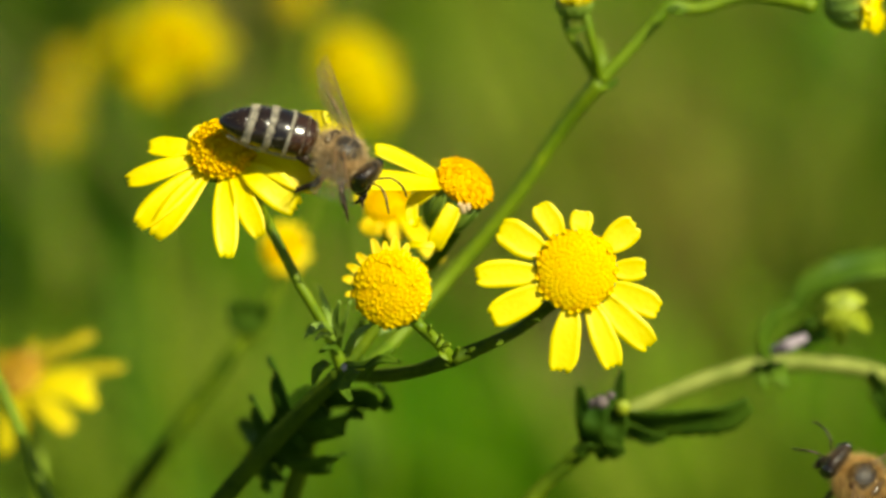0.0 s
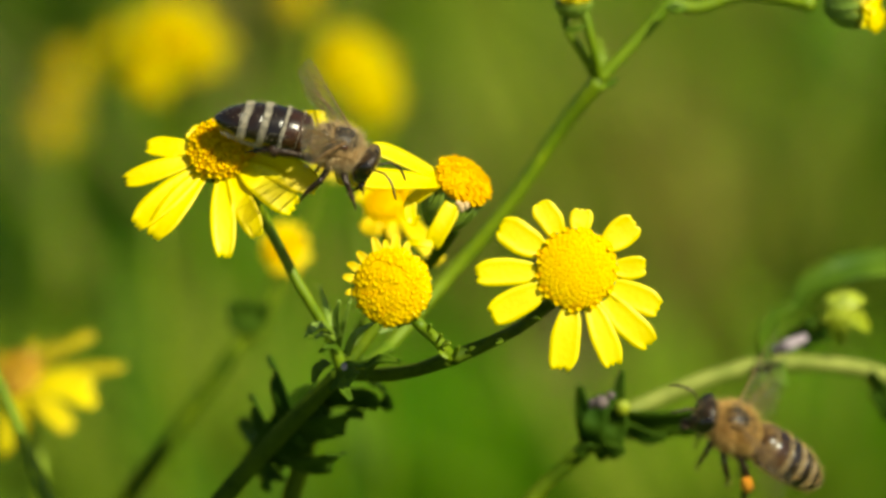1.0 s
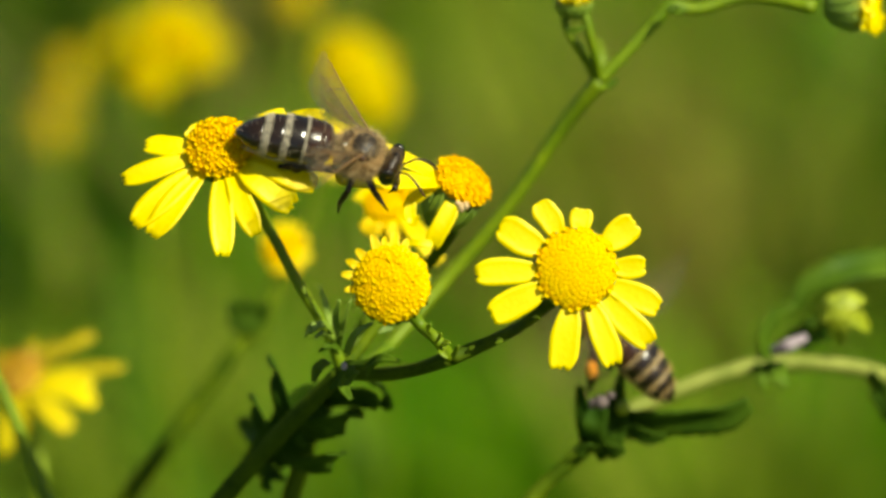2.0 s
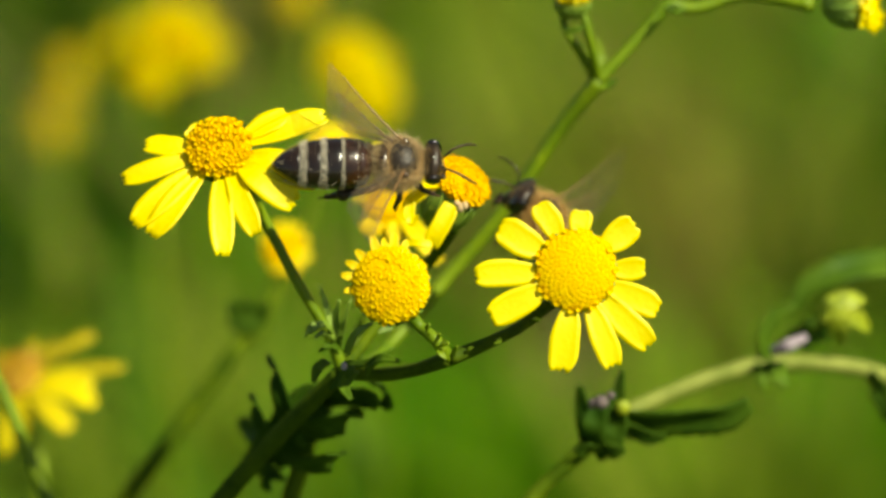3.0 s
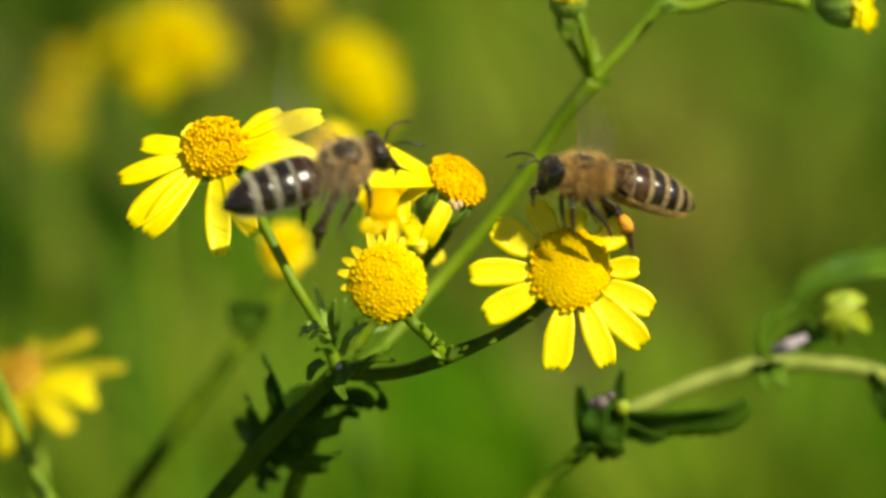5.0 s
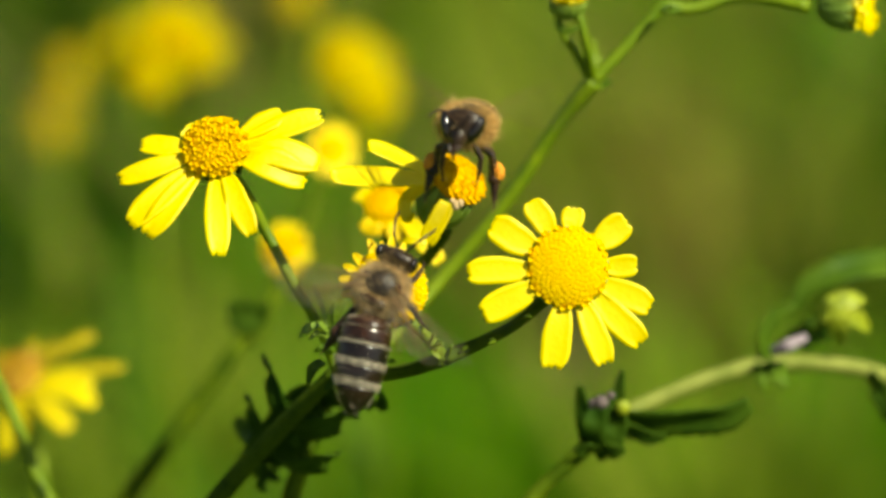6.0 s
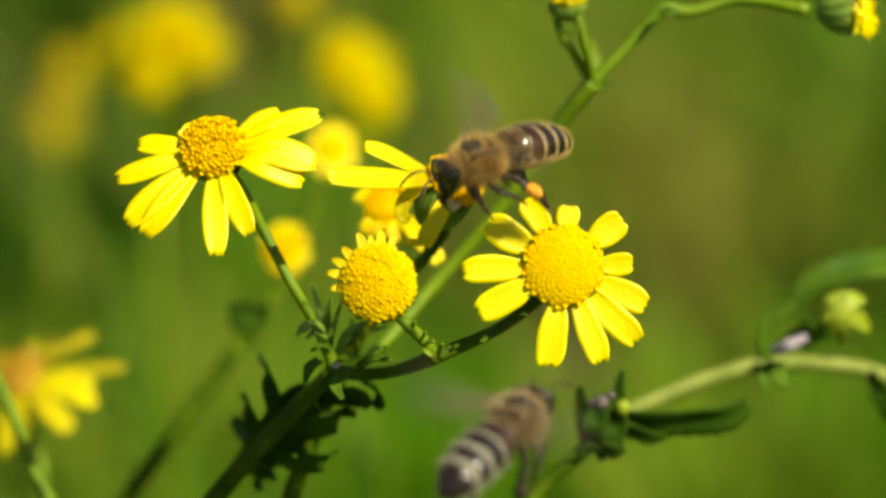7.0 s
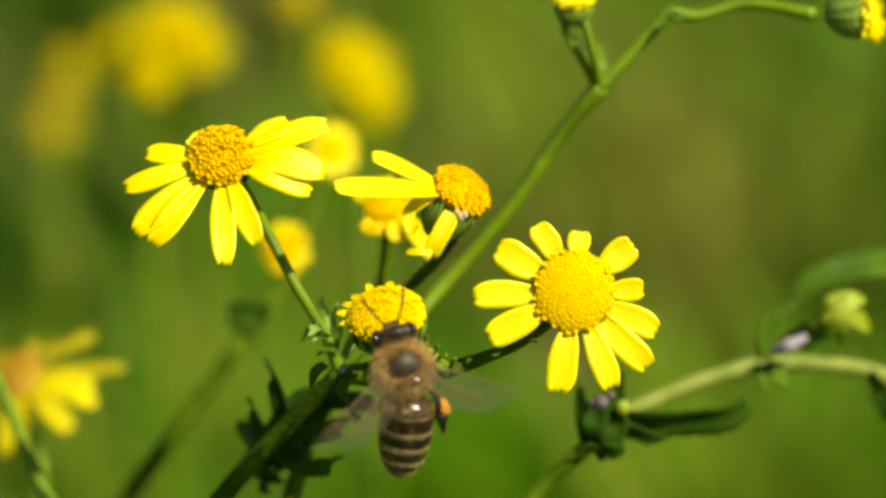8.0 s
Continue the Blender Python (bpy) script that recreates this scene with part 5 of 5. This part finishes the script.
    walk(BEE_B["bee"], [
        (0.0, bee_at(1525, 855, 12, (-0.75, 0.66, 0.00), (0.34, 0.38, 0.86))),
        (0.3, bee_at(1506, 844, 12, (-0.79, 0.61, 0.00), (0.33, 0.42, 0.84))),
        (0.5, bee_at(1479, 826, 12, (-0.81, 0.55, 0.19), (0.46, 0.40, 0.79))),
        (0.6, bee_at(1452, 808, 12, (-0.82, 0.52, 0.24), (0.50, 0.45, 0.74))),
        (0.9, bee_at(1346, 766, 12, (-0.83, 0.44, 0.34), (0.56, 0.61, 0.56))),
        (1.0, bee_at(1301, 755, 12, (-0.84, 0.42, 0.35), (0.54, 0.64, 0.55))),
        (1.2, bee_at(1196, 728, 12, (-0.78, 0.49, 0.38), (0.62, 0.59, 0.51))),
        (1.5, bee_at(1101, 695, 12, (-0.75, 0.64, 0.20), (0.57, 0.47, 0.67))),
        (1.7, bee_at(1081, 656, 14, (-0.70, 0.70, 0.12), (0.56, 0.44, 0.71))),
        (2.2, bee_at(1040, 500, 24, (-0.6, 0.65, -0.1), (0.4, 0.6, 0.5))),
        (2.8, bee_at(966, 400, 20, (-0.62, 0.68, 0.25), (0.35, 0.6, 0.6))),
        (3.0, bee_at(964, 388, 16, (-0.62, 0.68, 0.30), (0.35, 0.6, 0.6))),
        (3.5, bee_at(962, 373, 14, (-0.66, 0.64, 0.35), (0.35, 0.65, 0.55))),
        (3.6, bee_at(990, 378, 12, (-0.75, 0.55, 0.25), (0.3, 0.75, 0.5))),
        (3.8, bee_at(1074, 394, 10, (-0.85, 0.52, 0.06), (0.47, 0.71, 0.53))),
        (4.0, bee_at(1168, 402, 8, (-0.96, 0.26, 0.13), (0.29, 0.82, 0.50))),
        (4.2, bee_at(1183, 382, 5, (-0.98, 0.17, 0.10), (0.20, 0.86, 0.47))),
        (4.5, bee_at(1173, 346, 0, (-1.00, 0.04, 0.00), (0.03, 0.89, 0.46))),
        (4.7, bee_at(1130, 340, -2, (-1.00, 0.03, 0.00), (0.03, 0.91, 0.41))),
        (5.2, bee_at(980, 290, -4, (-0.80, 0.05, 0.6), (0.1, 0.95, 0.2))),
        (5.8, bee_at(878, 284, -6, (-0.08, -0.10, 0.98), (0.08, 0.9, 0.3))),
        (6.0, bee_at(828, 217, -6, (-0.10, -0.12, 0.98), (0.12, 0.94, 0.2))),
        (6.1, bee_at(810, 204, -5, (-0.10, -0.14, 0.98), (0.16, 0.93, 0.2))),
        (6.2, bee_at(791, 178, -4, (-0.10, -0.16, 0.97), (0.20, 0.92, 0.22))),
        (6.3, bee_at(783, 158, -4, (-0.14, -0.21, 0.95), (0.24, 0.9, 0.26))),
        (6.4, bee_at(791, 130, -3, (-0.18, -0.32, 0.92), (0.26, 0.89, 0.34))),
        (6.5, bee_at(801, 127, -3, (-0.20, -0.33, 0.92), (0.28, 0.88, 0.36))),
        (6.6, bee_at(820, 131, -3, (-0.34, -0.33, 0.87), (0.20, 0.88, 0.40))),
        (6.8, bee_at(852, 186, -4, (-0.66, -0.42, 0.62), (-0.08, 0.86, 0.48))),
        (7.0, bee_at(846, 281, -4, (-0.91, -0.39, 0.16), (-0.28, 0.84, 0.47))),
        (7.2, bee_at(836, 379, -9, (-0.97, -0.22, 0.13), (-0.12, 0.85, 0.51))),
        (7.3, bee_at(833, 445, -9, (-1.00, -0.09, 0.00), (-0.07, 0.83, 0.56))),
        (7.4, bee_at(807, 493, -9, (-1.00, 0.06, 0.00), (0.04, 0.74, 0.67))),
        (7.5, bee_at(825, 551, -9, (-0.96, 0.28, 0.00), (0.15, 0.52, 0.84))),
        (7.6, bee_at(794, 608, -10, (-0.74, 0.67, 0.00), (0.25, 0.27, 0.93))),
        (7.7, bee_at(780, 632, -11, (-0.51, 0.86, 0.00), (0.18, 0.11, 0.98))),
        (7.8, bee_at(756, 647, -11, (-0.36, 0.93, 0.00), (0.11, 0.04, 0.99))),
        (7.9, bee_at(730, 656, -11, (-0.27, 0.96, 0.00), (0.05, 0.02, 1.00))),
        (8.0, bee_at(714, 654, -11, (-0.26, 0.96, 0.00), (0.05, 0.01, 1.00)))])
    neck = Vector((2.0, 0, 0)) * MM
    nod = lambda deg, yaw=0: Matrix.Translation(neck) @ Matrix.Rotation(radians(yaw), 4, "Z") @ Matrix.Rotation(radians(deg), 4, "Y") @ Matrix.Translation(-neck)
    walk(BEE_B["head"], [(0, nod(0)), (3.5, nod(0)), (4.0, nod(-12)), (4.7, nod(-18)), (5.2, nod(-10)), (5.8, nod(-12, -14)), (6.5, nod(-16, -12)), (6.8, nod(-12, 18)), (7.2, nod(0)), (8.0, nod(0))])
    walk(BEE_A["head"], [(0, nod(8)), (1.0, nod(14)), (1.8, nod(6)), (3.0, nod(0)), (3.5, nod(-10)), (4.7, nod(-10)), (5.8, nod(0)), (8.0, nod(0))])
    # legs turn about their hips: rows of time, pitch and, where they are spread, the spread
    stance = ((BEE_A, "hind_leg", ((0, 43), (1.8, 42), (3.0, 40), (3.4, 0), (5.3, 0), (5.8, 40, 38), (6.5, 40, 38), (6.8, 0), (8.0, 0))),
              (BEE_A, "middle_leg", ((0, 14), (3.0, -10), (3.4, 20), (5.3, 20), (5.8, 0, 34), (6.5, 0, 34), (6.8, 20), (8.0, 20))),
              (BEE_A, "fore_leg", ((0, -10), (3.0, -10), (3.4, 40), (5.3, 40), (5.8, -20), (6.5, -20), (6.8, 40), (8.0, 40))),
              (BEE_B, "hind_leg", ((0, 8), (4.7, 8), (5.8, -20, 8), (6.0, -20, 10), (6.2, -18, 40), (6.4, -18, 40), (6.6, -24, 30), (6.8, -12, 18), (7.3, 8), (7.8, 30), (8.0, 30))),
              (BEE_B, "middle_leg", ((0, 24), (7.3, 24), (7.8, 0), (8.0, 0))),
              (BEE_B, "fore_leg", ((0, 40), (7.3, 40), (7.8, -10), (8.0, -10))))
    for parts, name, rows in stance:
        for side, out in (("_l", 1), ("_r", -1)):
            leg = parts[name + side]
            hip = leg.location.copy()
            walk(leg, [(t, Matrix.Translation(hip) @ Matrix.Rotation(radians(sum(wide) * out), 4, "X") @ Matrix.Rotation(radians(a), 4, "Y")) for t, a, *wide in rows])
    ease = lambda t, a, b: max(0.0, min(1.0, (t - a) / (b - a)))
    flap(BEE_A, lambda t: ease(t, 3.1, 3.3), (
        (0, 13, 55, 26, 7, -25, -30), (0.5, 5, 52, 18, 10, 6, 0), (1.0, 3, 44, 16, 12, 16, 30), (1.5, 1, 52, 8, 17, 11, 20),
        (2.8, 14, 50, -10, 22, 25, 0), (8, 14, 50, -10, 22, 25, 0)))
    flap(BEE_B, lambda t: 1.0 - 0.35 * ease(t, 7.6, 7.8), ((0, 14, 44, -14, 14, 44, -14), (7.5, 14, 44, -14, 14, 44, -14), (7.8, 12, 60, -14, 12, 60, -14), (8, 12, 62, -14, 12, 62, -14)))
    # the abdomen bends at the waist: rows of time, lift of the tail and turn
    for parts, rows in ((BEE_A, ((0.0, -4, 22), (0.3, -4, 25), (0.5, -1, 20), (1.0, -4, 6), (1.2, -2, 15), (1.5, 4, 13), (1.8, 5, 13), (2.8, 6, 0), (3.0, 6, 1), (3.2, 8, -3), (3.5, -1, -18), (3.6, 2, -19), (3.8, -2, -1), (4.0, 1, 1), (4.2, -1, 2), (4.4, -4, 3), (4.5, -4, 4), (4.6, 3, 1), (4.7, 6, 0), (5.8, 15, 15), (6.0, -4, 13), (6.2, -1, 14), (6.4, 0, 11), (6.5, 5, 9), (6.6, 11, 1), (6.8, -4, 5), (7.0, -2, -7), (8.0, 0, 0))),
                        (BEE_B, ((0, 0, 0), (0.5, 9, -2), (0.6, 4, -2), (0.9, -4, 5), (1.0, -2, 0), (1.2, 3, -7), (1.5, -1, 1), (1.7, -3, 8), (3.0, 0, 0), (3.8, -2, -9), (4.0, -6, -16), (4.2, 1, -9), (4.5, -5, 6), (4.7, -10, 6), (5.8, 0, 0), (6.2, 2, 0), (6.6, 4, 0), (6.8, -19, 23), (7.0, -18, 30), (7.2, -12, 30), (7.3, -10, 30), (7.4, -13, 12), (7.5, -18, 1), (7.6, 2, -5), (7.7, 4, -10), (7.8, -12, -10), (7.9, -25, -24), (8.0, -27, -21)))):
        walk(parts["abdomen"], [(t, Matrix.Translation(WAIST) @ Matrix.Rotation(radians(c), 4, "Z") @ Matrix.Rotation(radians(a), 4, "Y")) for t, a, c in rows])


motions()
